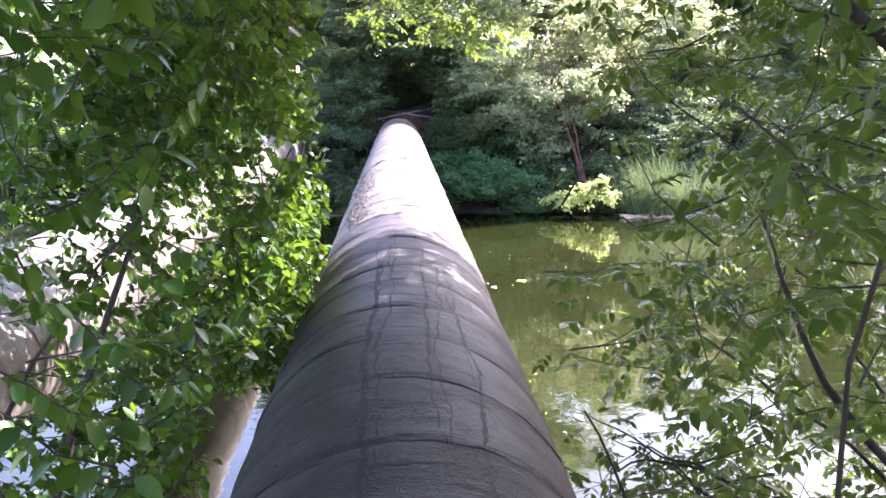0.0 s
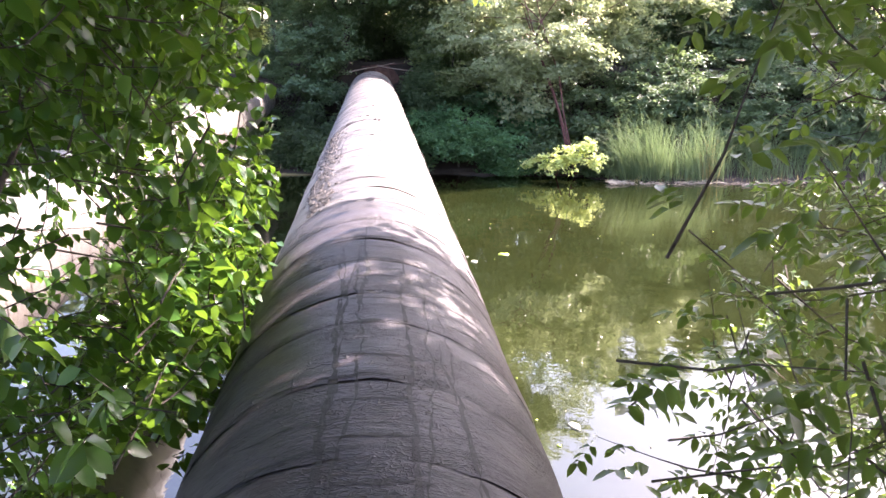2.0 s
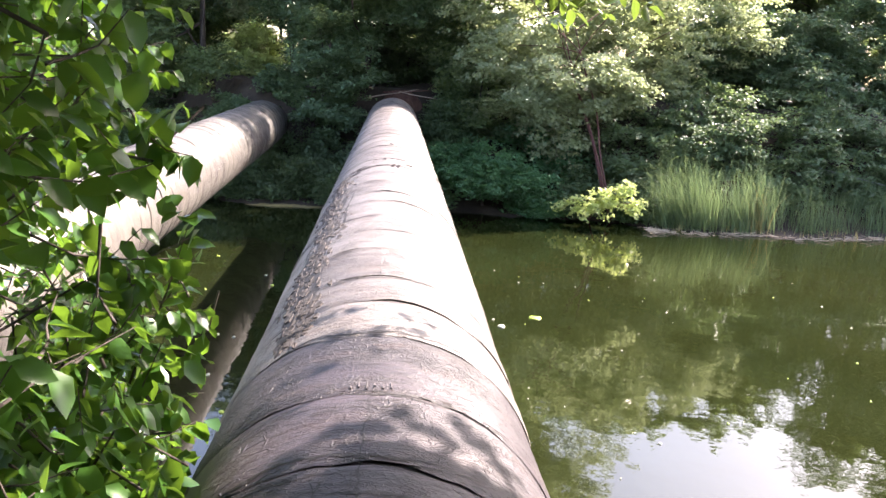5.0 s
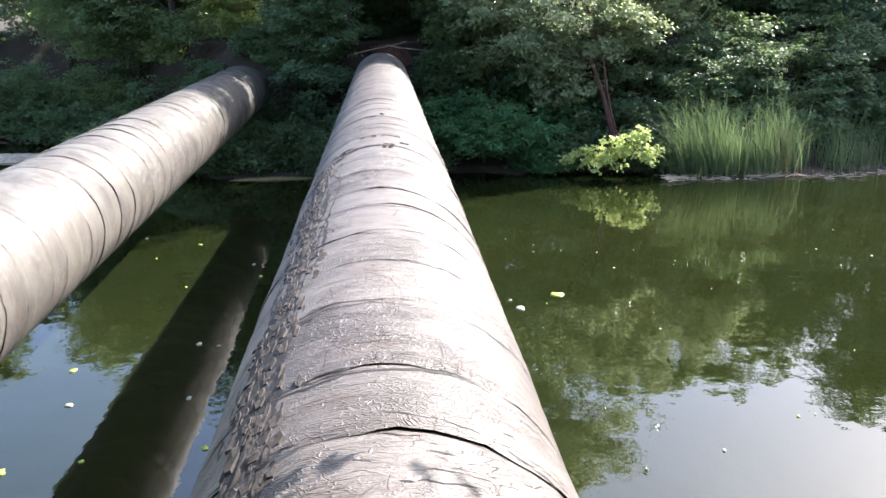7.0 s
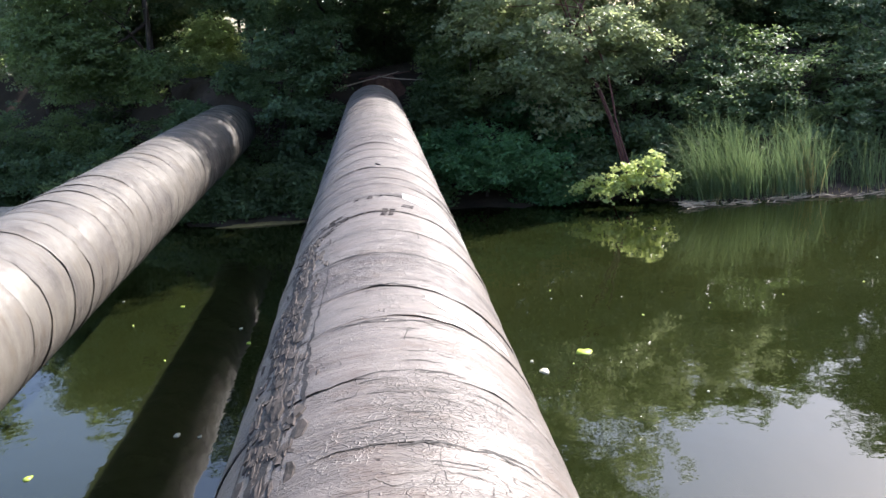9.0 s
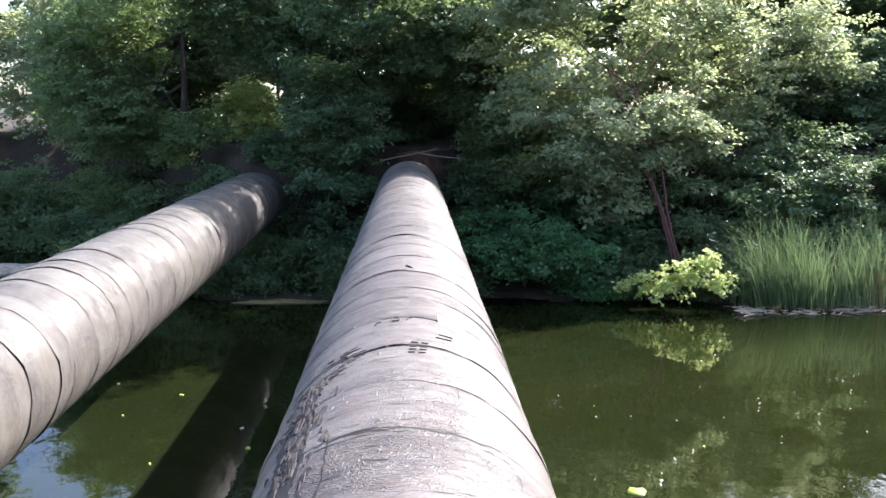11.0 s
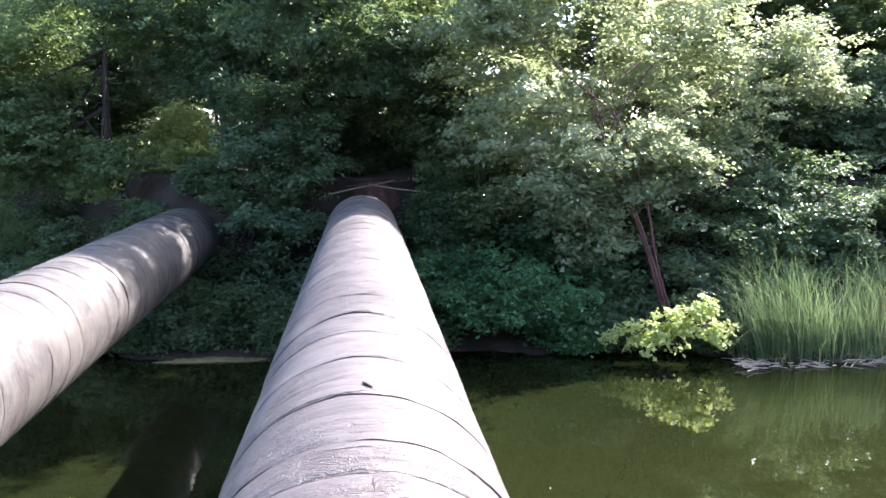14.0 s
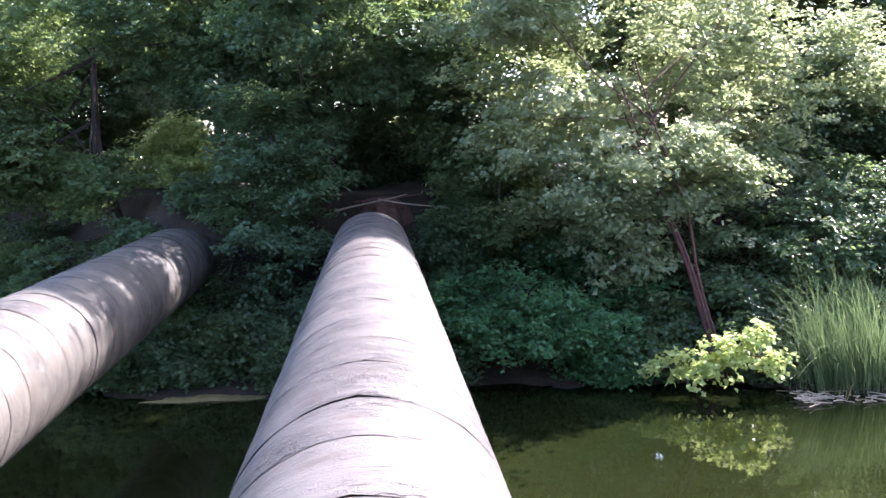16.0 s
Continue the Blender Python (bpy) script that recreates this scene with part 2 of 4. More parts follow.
def tube(points, radii, sides=7):
    """A tapered tube along a line of points: verts, quads."""
    pts = np.asarray(points, float)
    rad = np.asarray(radii, float)
    n = len(pts)
    d = unit(np.gradient(pts, axis=0))
    ref = np.where(np.abs(d[:, 2:3]) > 0.9, np.array([[1.0, 0, 0]]), np.array([[0, 0, 1.0]]))
    u = unit(np.cross(d, ref))
    w = np.cross(d, u)
    a = np.linspace(0, 2 * np.pi, sides, endpoint=False)
    ring = u[:, None] * np.cos(a)[None, :, None] + w[:, None] * np.sin(a)[None, :, None]
    v = (pts[:, None] + ring * rad[:, None, None]).reshape(-1, 3)
    i, j = np.meshgrid(np.arange(n - 1), np.arange(sides), indexing="ij")
    k = (j + 1) % sides
    f = np.stack([i * sides + j, i * sides + k, (i + 1) * sides + k, (i + 1) * sides + j], -1).reshape(-1, 4)
    return v, f


def tubes(list_of):
    """Several tubes in one: verts, quads."""
    vs, fs, o = [], [], 0
    for points, radii, sides in list_of:
        v, f = tube(points, radii, sides)
        vs.append(v)
        fs.append(f + o)
        o += len(v)
    return np.concatenate(vs), np.concatenate(fs)


def bent(a, b, wobble, n=9, sag=0.0):
    """A crooked line from a to b."""
    a, b = np.asarray(a, float), np.asarray(b, float)
    t = np.linspace(0, 1, n)[:, None]
    p = a + (b - a) * t
    off = np.cumsum(rng.normal(0, 1, (n, 3)), 0)
    off -= off[:1] + (off[-1:] - off[:1]) * t
    if n > 6:
        for k in range(2):
            off[1:-1] = (off[:-2] + 2 * off[1:-1] + off[2:]) / 4
    p += off * wobble * np.linalg.norm(b - a) / math.sqrt(n)
    p[:, 2] -= sag * 4 * (t * (1 - t))[:, 0]
    return p


def leaf_frames(n, tilt, lean=None):
    """Random leaf axes: along, across and normal, near to level by tilt."""
    nor = np.stack([rng.normal(0, tilt, n), rng.normal(0, tilt, n), np.ones(n)], -1)
    if lean is not None:
        nor += lean
    nor = unit(nor)
    ang = rng.uniform(0, 2 * np.pi, n)
    d = np.stack([np.cos(ang), np.sin(ang), rng.normal(-0.15, 0.3, n)], -1)
    d = unit(d - nor * (d * nor).sum(-1, keepdims=True))
    return d, np.cross(nor, d), nor


def kite_leaves(at, size, d, c, nor, width=0.36, fold=0.12):
    """Small leaves of two triangles, folded along the rib."""
    s = size[:, None]
    v = np.stack([at, at + d * s * 0.42 + c * s * width + nor * s * fold, at + d * s, at + d * s * 0.42 - c * s * width + nor * s * fold], 1).reshape(-1, 3)
    i = np.arange(len(at))[:, None] * 4
    return v, np.concatenate([i + [[0, 2, 1]], i + [[0, 3, 2]]])


def oval_leaves(at, size, d, c, nor, width=0.26, fold=0.10, droop=0.12):
    """Larger pointed oval leaves, folded and drooping."""
    s = size[:, None]

    def q(along, side, up):
        return at + d * s * along + c * s * side + nor * s * up
    v = np.stack([q(0, 0, 0), q(0.28, width, fold), q(0.68, width * 0.85, fold * 0.6 - droop * 0.5), q(1, 0, -droop), q(0.68, -width * 0.85, fold * 0.6 - droop * 0.5), q(0.28, -width, fold), q(0.5, 0, -droop * 0.25)], 1).reshape(-1, 3)
    i = np.arange(len(at))[:, None] * 7
    return v, np.concatenate([i + [k] for k in ([0, 6, 1], [6, 2, 1], [6, 3, 2], [0, 5, 6], [6, 5, 4], [6, 4, 3])])


def clump_points(clumps, sprays, per, reach=0.38, flat=0.35, shell=0.45):
    """Leaf places in sprays, spread through ellipsoids (centre, radii, share)."""
    share = np.array([c[2] for c in clumps], float)
    # boughs: sprays gather round fewer centres, which leaves gaps between them
    boughs = max(8, sprays // (16 if sprays > 300 else 4))
    bough = rng.integers(0, boughs, sprays)
    which = rng.choice(len(clumps), boughs, p=share / share.sum())[bough]
    cen = np.array([c[0] for c in clumps], float)[which]
    rad = np.array([c[1] for c in clumps], float)[which]
    u = unit(rng.normal(0, 1, (boughs, 3)))[bough]
    k = (rng.uniform(0, 1, (boughs, 1)) ** shell)[bough]
    mid = cen + u * rad * k + rng.normal(0, 1, (sprays, 3)) * np.array([0.42, 0.42, 0.22]) * np.clip(rad.min(1, keepdims=True) / 1.4, 0.25, 1.0)
    out = unit(u / rad)
    r = rng.uniform(0, 1, (sprays, per, 1)) ** 0.5 * reach * rng.uniform(0.5, 1.4, (sprays, 1, 1))
    w = unit(rng.normal(0, 1, (sprays, per, 3))) * r
    w[..., 2] *= flat
    w[..., 2] -= 0.25 * (w[..., :2] ** 2).sum(-1) / reach
    pts = (mid[:, None] + w).reshape(-1, 3)
    lean = np.repeat(out, per, 0)
    return pts, lean


def crown_mesh(clumps, sprays, per, size, mat, tilt=0.55, **how):
    pts, lean = clump_points(clumps, sprays, per, **how)
    pts = pts[pts[:, 2] > WATER + 0.08]
    lean = lean[:len(pts)]
    n = len(pts)
    d, c, nor = leaf_frames(n, tilt, lean * 0.5)
    v, f = kite_leaves(pts, rng.uniform(0.6, 1.3, n) * size, d, c, nor)
    return mesh_from("crown", v, f, mat)


def ground_z(x, y):
    """Height of the land: far bank, pond bed, near bank."""
    x, y = np.asarray(x, float), np.asarray(y, float)
    wig = 0.35 * np.sin(x * 0.9) + 0.2 * np.sin(x * 2.3 + 1)
    shore = np.where(x > -5.6, 33.9, 33.9 + 14 * (1 - np.exp(-(np.maximum(-5.6 - x, 0) / 5))))
    shore = shore - 1.5 / (1 + np.exp(-np.clip((x - 8.0) * 2.5, -40, 40))) + wig * 0.5
    d = y - shore
    far = WATER + np.where(d < 0, d * 0.35, np.where(d < 1.2, d * 0.15, 0.18 + (d - 1.2) * 0.78))
    top = 0.10 + 0.02 * np.maximum(y - 39, 0) + 0.12 * np.sin(x * 0.5) + 0.1 * np.sin(y * 0.7 + x)
    far = np.minimum(far, top)
    dn = 4.6 + 0.3 * np.sin(x * 1.1) - y
    near = WATER + np.where(dn < 0, dn * 0.35, dn * 0.62)
    near = np.minimum(near, -1.9 + 0.1 * np.sin(x + y))
    z = np.maximum(np.maximum(far, near), WATER - 1.6)
    return z + 0.03 * np.sin(x * 3.1 + y * 2.3) + 0.02 * np.sin(x * 7.3 - y * 5.1)


# ---- ground and water ----
def build_ground():
    xs = np.concatenate([[-900, -300, -120, -70], np.linspace(-45, 45, 181), [70, 120, 300, 900]])
    ys = np.concatenate([[-900, -300, -100, -40, -20], np.linspace(-10, 70, 200), [90, 140, 320, 900]])
    X, Y = np.meshgrid(xs, ys, indexing="ij")
    v = np.stack([X, Y, ground_z(X, np.clip(Y, -10, 75))], -1).reshape(-1, 3)
    nx, ny = len(xs), len(ys)
    i, j = np.meshgrid(np.arange(nx - 1), np.arange(ny - 1), indexing="ij")
    f = np.stack([i * ny + j, (i + 1) * ny + j, (i + 1) * ny + j + 1, i * ny + j + 1], -1).reshape(-1, 4)
    g = new("ground", mesh_from("ground", v, f, SOIL, True))
    tagged(g, "dark bare soil of the wooded banks", "ground", kind="structure")
    s = 300
    xs = np.array([[-s, -20, WATER], [s, -20, WATER], [s, 75, WATER], [-s, 75, WATER]], float)
    w = new("water", mesh_from("water", xs, np.array([[0, 1, 2, 3]]), POND))
    tagged(w, "still murky green pond water", "water", kind="structure")


build_ground()


# ---- pipes ----
def band_mesh(y0, y1, r, path, slant, slant_after, lap, mat, rough, around=84, step=0.04):
    """One wrap of felt round the pipe, lapped over the next, with ragged slanted ends."""
    n = max(4, int((y1 - y0) / step))
    th = np.linspace(-np.pi, np.pi, around + 1)
    t = np.linspace(0, 1, n)
    T, A = np.meshgrid(t, th, indexing="ij")
    ph = np.concatenate([rng.uniform(0, 6.28, 3), [0.4, 2.2, 4.1]])
    ragged = 0.012 * np.sin(7 * A + ph[0]) + 0.008 * np.sin(17 * A + ph[1]) + 0.006 * np.sin(31 * A + ph[2])
    a0 = y0 + slant[0] * np.cos(A - slant[1]) + ragged
    a1 = y1 + slant_after[0] * np.cos(A - slant_after[1])
    Y = a0 + (a1 - a0) * T
    bulge = rough * (0.5 * np.sin(3 * A + 2.1 * Y + ph[3]) + 0.4 * np.sin(5 * A - 3.7 * Y + ph[4]) + 0.3 * np.sin(11 * A + 9 * Y + ph[5]) + 0.25 * np.sin(23 * Y + 4 * A))
    rad = r + lap * (0.66 + 0.30 * np.sin(2 * A + ph[0]) + 0.16 * np.sin(7 * A + ph[1])) * (1 - T) + bulge
    edge = np.clip((0.5 - np.abs(T - 0.5)) * (y1 - y0) / 0.03, 0, 1)
    rad = rad - 0.006 * (1 - edge)
    cx, cz = path(Y)
    v = np.stack([cx + rad * np.sin(A), Y, cz + rad * np.cos(A)], -1)
    uv = np.stack([A * r, Y], -1).reshape(-1, 2)
    m = around + 1
    i, j = np.meshgrid(np.arange(n - 1), np.arange(around), indexing="ij")
    f = np.stack([i * m + j, i * m + j + 1, (i + 1) * m + j + 1, (i + 1) * m + j], -1).reshape(-1, 4)
    return mesh_from("wrap", v.reshape(-1, 3), f[:, ::-1], mat, True, uv)


def path_main(y):
    y = np.asarray(y, float)
    dip = np.maximum(y - 35.2, 0)
    return np.zeros_like(y), -R1 - 0.075 * dip ** 2


def path_left(y):
    y = np.asarray(y, float)
    dip = np.maximum(y - 36.5, 0)
    return -4.275 - 0.018 * (y - 20), -1.261 + 0.002 * (y - 20) - 0.06 * dip ** 2


def core_mesh(path, r, y0, y1):
    y = np.linspace(y0, y1, 90)
    cx, cz = path(y)
    v, f = tube(np.stack([cx + 0 * y, y, cz], -1), np.full(90, r), 48)
    return mesh_from("core", v, f, TAR, True)


SEAMS = [-1.2, -0.2, 0.9, 1.9, 2.8, 3.7, 4.6, 5.35, 6.05, 6.75, 7.35, 7.95, 8.55, 9.05, 9.6, 10.11, 10.7, 11.42, 12.0, 12.48, 13.22, 13.9, 14.5, 15.2, 15.75, 16.5, 17.15, 17.8, 18.5, 19.1, 19.45, 20.15, 20.9, 21.6, 22.2, 23.0, 23.7, 24.4, 25.2, 26.0, 26.7, 27.5, 28.3, 29.1, 29.8, 30.5, 31.3, 32.1, 33.0, 33.8, 34.6, 35.5, 36.3, 37.2, 38.1, 39.2]
main_pipe = thing("pipeline", (0, 0, -R1), "large grey felt-wrapped pipeline spanning the pond", "pipe")
part_mesh("core", core_mesh(path_main, R1 - 0.022, -1.6, 39.4), main_pipe)
slants = [(rng.normal(0, 0.03), rng.uniform(0, 6.28)) for k in SEAMS]
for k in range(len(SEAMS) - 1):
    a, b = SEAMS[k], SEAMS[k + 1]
    # wraps before 11.5 take the felt darkened for tree shade
    part_mesh("wrap", band_mesh(a - 0.004, b + 0.015, R1 - 0.008, path_main, slants[k], slants[k + 1], rng.uniform(0.006, 0.014), FELT_OLD_SHADED if b < 11.5 else FELT, 0.0045), main_pipe)

left_pipe = thing("pipeline", (-4.275, 20, -1.261), "smoother pale grey felt-wrapped pipeline beside the walked one", "pipe")
part_mesh("core", core_mesh(path_left, R2 - 0.022, -1.6, 40.5), left_pipe)
y, slant = -1.4, (0.13, 1.2)
while y < 40:
    ln = rng.uniform(0.42, 0.8)
    after = (0.13 + rng.normal(0, 0.025), 1.2 + rng.normal(0, 0.1))
    part_mesh("wrap", band_mesh(y - 0.003, y + ln + 0.012, R2 - 0.008, path_left, slant, after, rng.uniform(0.006, 0.019), FELT_LEFT, 0.003, 60, 0.06), left_pipe)
    y, slant = y + ln, after
for ob in (main_pipe, left_pipe):
    for ch in ob.children:
        ch.matrix_parent_inverse = Matrix.Translation(-ob.location)


# ---- far bank trees ----
def tree(name, foot, label, trunk_top, trunk_r, clumps, sprays, per, size, leaf, bark=BARK, limbs=6, group="trees of the far bank", stems=1, **how):
    x, y = foot
    z = float(ground_z(x, y)) - 0.15
    t = thing(name, (x, y, z), label, "bush" if name == "bush" else "tree", group)
    inv = Matrix.Translation((-x, -y, -z))
    for s in range(stems):
        off = rng.normal(0, 0.25, 3) * (s > 0)
        line = bent((x + off[0] * 0.4, y + off[1] * 0.4, z), np.array(trunk_top) + off * 2, 0.06, 12)
        v, f = tube(line, np.linspace(trunk_r, trunk_r * 0.35, 12) * (0.8 if s else 1), 9)
        p = part_mesh("trunk", mesh_from("trunk", v, f, bark, True), t)
        p.matrix_parent_inverse = inv
        for k in range(limbs // stems):
            c, r, _ = clumps[rng.integers(len(clumps))]
            a = line[rng.integers(4 if stems == 1 else 8, 11)]
            e = np.array(c) + unit(rng.normal(0, 1, 3)) * np.array(r) * 0.6
            v, f = tube(bent(a, e, 0.08, 8), np.linspace(trunk_r * 0.4, 0.012, 8), 6)
            p = part_mesh("limb", mesh_from("limb", v, f, bark, True), t)
            p.matrix_parent_inverse = inv
    p = part_mesh("crown", crown_mesh(clumps, sprays, per, size, leaf, **how), t)
    p.matrix_parent_inverse = inv
    return t


# the large pale tree over the water
tree("tree", (7.5, 33.9), "large pale green tree with reddish leaning stems", (5.4, 35.2, 2.8), 0.05,
     [((5.4, 36.0, 2.4), (3.0, 2.4, 2.6), 3.4), ((9.4, 38.2, 3.6), (3.2, 1.8, 2.1), 2.4), ((12.4, 38.6, 3.4), (2.4, 1.6, 2.0), 2.2), ((5.6, 36.8, 6.8), (2.6, 1.8, 1.3), 2.2), ((5.4, 37.4, 9.2), (2.3, 1.9, 2.0), 2.6), ((8.0, 38.0, 8.4), (1.7, 1.5, 1.7), 1.6), ((3.2, 37.2, 9.6), (2.0, 1.8, 2.1), 2.2), ((4.5, 36.6, 2.0), (2.4, 2.2, 2.6), 2), ((6.8, 36.6, 0.6), (2.4, 1.2, 1.2), 1.6), ((9.0, 37.6, 0.8), (2.2, 1.0, 1.3), 1.2), ((7.0, 37.0, 5.0), (3.4, 2.4, 1.8), 2), ((4.8, 35.6, -0.4), (2.4, 1.4, 1.2), 1.2), ((3.2, 35.7, 4.4), (1.7, 1.4, 1.0), 1.4), ((6.6, 35.0, 0.5), (2.2, 0.8, 1.1), 2.4), ((5.0, 34.8, 0.2), (1.3, 0.8, 0.8), 1.0)],
     4700, 24, 0.13, LEAF_PALE, BARK_RED, 10, stems=3)
# round blue-green bush beside the pipe
tree("bush", (3.2, 35.0), "dense round blue-green bush hanging to the water", (3.1, 34.8, -1.6), 0.06,
     [((3.1, 34.5, -2.2), (1.5, 1.1, 1.0), 4), ((4.3, 34.4, -2.7), (1.0, 0.8, 0.75), 2), ((2.0, 35.0, -2.0), (0.8, 0.9, 0.9), 1.5)],
     850, 26, 0.11, LEAF_BLUE, BARK, 6)
tree("bush", (6.6, 34.0), "low yellowing bush leaning over the water", (6.9, 32.8, -2.5), 0.03,
     [((6.3, 32.7, -2.95), (0.7, 0.40, 0.38), 3), ((6.9, 32.6, -2.6), (0.4, 0.3, 0.35), 1.5), ((7.5, 32.6, -2.35), (0.32, 0.3, 0.24), 1.3), ((7.75, 32.6, -2.8), (0.12, 0.2, 0.35), 0.7), ((5.6, 32.9, -3.0), (0.45, 0.35, 0.32), 1)],
     170, 9, 0.135, LEAF_YELLOW, BARK_RED, 9, tilt=0.9, reach=0.17, flat=0.9)
# shrub between the two pipes
tree("bush", (-2.4, 38.0), "tall dark leafy shrub between the two pipes", (-2.3, 37.6, 1.8), 0.08,
     [((-2.6, 37.2, -0.6), (1.5, 1.1, 1.3), 4), ((-2.2, 37.8, 1.4), (1.6, 1.2, 1.5), 3), ((-2.9, 36.4, -2.0), (1.1, 0.8, 0.9), 2), ((-2.6, 35.5, -2.7), (1.3, 0.6, 0.55), 1.6), ((-4.3, 36.9, -2.6), (1.2, 0.7, 0.7), 1.4), ((-1.7, 37.0, 0.1), (0.8, 0.7, 0.9), 1)],
     1650, 26, 0.12, LEAF_DARK, BARK, 8)
# trees over the pipe's end and behind
tree("tree", (-1.2, 42.5), "dark tall tree over the end of the pipe", (-1.0, 42.0, 5.0), 0.16,
     [((-1.0, 41.0, 3.8), (3.2, 2.4, 2.0), 4), ((1.6, 40.6, 3.4), (2.4, 2.0, 1.7), 3), ((-1.0, 42.0, 6.2), (3.6, 2.6, 2.0), 3), ((0.9, 38.4, 3.7), (2.0, 1.6, 1.2), 2), ((-1.6, 36.9, 4.7), (2.0, 1.4, 1.1), 2), ((-0.2, 38.2, 7.2), (3.2, 1.8, 1.4), 3)],
     2900, 24, 0.14, LEAF_DARK, BARK, 8)
tree("tree", (3.4, 41.0), "dark green tree at the bank top", (3.6, 40.6, 4.0), 0.13,
     [((3.4, 39.4, 1.6), (1.9, 1.6, 2.3), 4), ((3.2, 39.6, 4.4), (2.6, 2.0, 2.0), 3), ((2.9, 37.4, -0.6), (1.0, 0.9, 1.0), 1)],
     1700, 24, 0.13, LEAF_MID, BARK, 8)
tree("tree", (-4.0, 41.5), "slim dark tree beside a bright gap", (-4.1, 41.2, 5.0), 0.12,
     [((-3.6, 40.6, 3.6), (1.8, 1.6, 1.6), 3), ((-5.2, 41.0, 4.6), (2.2, 1.8, 1.6), 3), ((-4.4, 41.0, 6.6), (2.6, 2.0, 1.6), 2)],
     1300, 24, 0.14, LEAF_DARK, BARK, 7)
tree("tree", (-7.4, 42.5), "spreading tree with drooping mid green crown", (-7.8, 42.0, 5.0), 0.16,
     [((-10.2, 41.0, 2.6), (1.9, 1.8, 2.2), 4), ((-10.2, 41.5, 1.2), (2.2, 1.6, 1.6), 2.5), ((-8.2, 42.0, 5.6), (3.2, 2.2, 2.0), 3), ((-7.3, 40.6, 0.6), (1.0, 0.9, 1.0), 1)],
     2500, 24, 0.13, LEAF_MID, BARK, 9)
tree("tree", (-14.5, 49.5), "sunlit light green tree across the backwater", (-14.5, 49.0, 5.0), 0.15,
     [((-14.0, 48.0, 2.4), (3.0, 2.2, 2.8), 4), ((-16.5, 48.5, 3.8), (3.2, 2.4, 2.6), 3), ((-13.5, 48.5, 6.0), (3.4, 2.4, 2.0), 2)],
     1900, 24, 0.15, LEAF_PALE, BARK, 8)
tree("tree", (-10.5, 47.0), "dark tree standing behind the backwater", (-10.5, 47.0, 5.0), 0.15,
     [((-10.5, 46.5, 1.0), (2.4, 1.8, 2.2), 3), ((-10.5, 47.0, 5.0), (3.2, 2.2, 2.6), 3), ((-10.0, 46.0, 3.2), (2.2, 1.2, 1.6), 2)],
     1900, 24, 0.15, LEAF_DARK, BARK, 8)
# right end, behind the reeds
for x, y, top, leaf in ((13.4, 41.0, 3.6, LEAF_DARK), (17.2, 41.0, 3.8, LEAF_DARK), (21.6, 41.0, 6.0, LEAF_DARK), (26.5, 40.4, 7.0, LEAF_DARK)):
    tree("tree", (x, y), "dark green tree behind the reed bed", (x, y, top - 1), 0.13,
         [((x, y - 0.6, 0.8), (2.7, 1.8, 2.2), 4), ((x + 0.5, y - 1.6, -1.4), (2.3, 1.2, 1.3), 2.5), ((x, y, top - 1.2), (2.6, 1.9, 1.9), 3), ((x + 0.6, y - 0.4, top * 0.5), (2.6, 1.9, 1.8), 2)],
         1700, 24, 0.145, leaf, BARK, 7)
# second row
for x, y, top in ((-22, 53, 12), (-16, 55, 11.5), (-10, 54, 11), (-5.5, 52, 11), (-1.5, 49, 11.5), (3.0, 48, 12), (7.5, 48, 12), (11.5, 48, 11), (14.0, 47.5, 11), (16.5, 46, 9.6), (20, 47.5, 9.0), (24.5, 46, 12.5), (28, 45, 13.5), (34, 44, 13), (41, 45, 12), (-29, 54, 9), (-37, 54, 9.5)):
    tree("tree", (x, y), "tall green tree in the wood behind the bank", (x, y, top - 2), 0.18,
         [((x, y - 1, top - 2.6), (3.2, 2.2, 2.6), 3), ((x + 1.0, y - 1.5, top - 5.6), (3.4, 2.2, 2.4), 3), ((x - 0.6, y - 1, 1.4), (3.0, 2.0, 2.0), 2), ((x - 1.4, y - 0.6, top - 4.4), (2.8, 1.6, 2.4), 0.01 if x == -5.5 else 2)],
         1250, 22, 0.22, LEAF_MID if rng.random() < 0.6 else LEAF_DARK, BARK, 6, group="trees of the wood")
tree("tree", (8.2, 43.5), "green tree filling the wood behind the pale one", (8.2, 43, 6.0), 0.14,
     [((8.4, 42.6, 3.2), (3.6, 1.4, 2.6), 3), ((8.0, 43.0, 6.4), (3.0, 1.6, 1.6), 2)], 1200, 24, 0.15, LEAF_MID, BARK, 6)
tree("tree", (10.9, 44.5), "green tree filling the wood behind the pale one", (10.9, 44, 5.0), 0.12,
     [((10.8, 43.6, 3.6), (2.8, 1.2, 2.4), 3)], 800, 24, 0.15, LEAF_MID, BARK, 6)
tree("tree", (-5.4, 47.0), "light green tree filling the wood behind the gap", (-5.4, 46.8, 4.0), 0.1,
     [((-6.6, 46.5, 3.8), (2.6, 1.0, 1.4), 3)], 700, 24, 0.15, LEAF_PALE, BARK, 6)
tree("tree", (-7.0, 48.5), "green tree filling the wood behind the gap", (-7, 48.4, 5.0), 0.12,
     [((-6.6, 48.0, 4.6), (3.4, 1.4, 2.0), 3)], 700, 24, 0.16, LEAF_MID, BARK, 6)
tree("tree", (-7.4, 51.0), "light green tree filling the wood behind the gap", (-7.4, 50.8, 5.0), 0.12,
     [((-7.2, 50.4, 3.4), (4.2, 1.2, 2.2), 3), ((-7.0, 50.4, 6.8), (4.0, 1.2, 1.6), 2)], 1100, 22, 0.18, LEAF_MID, BARK, 6)
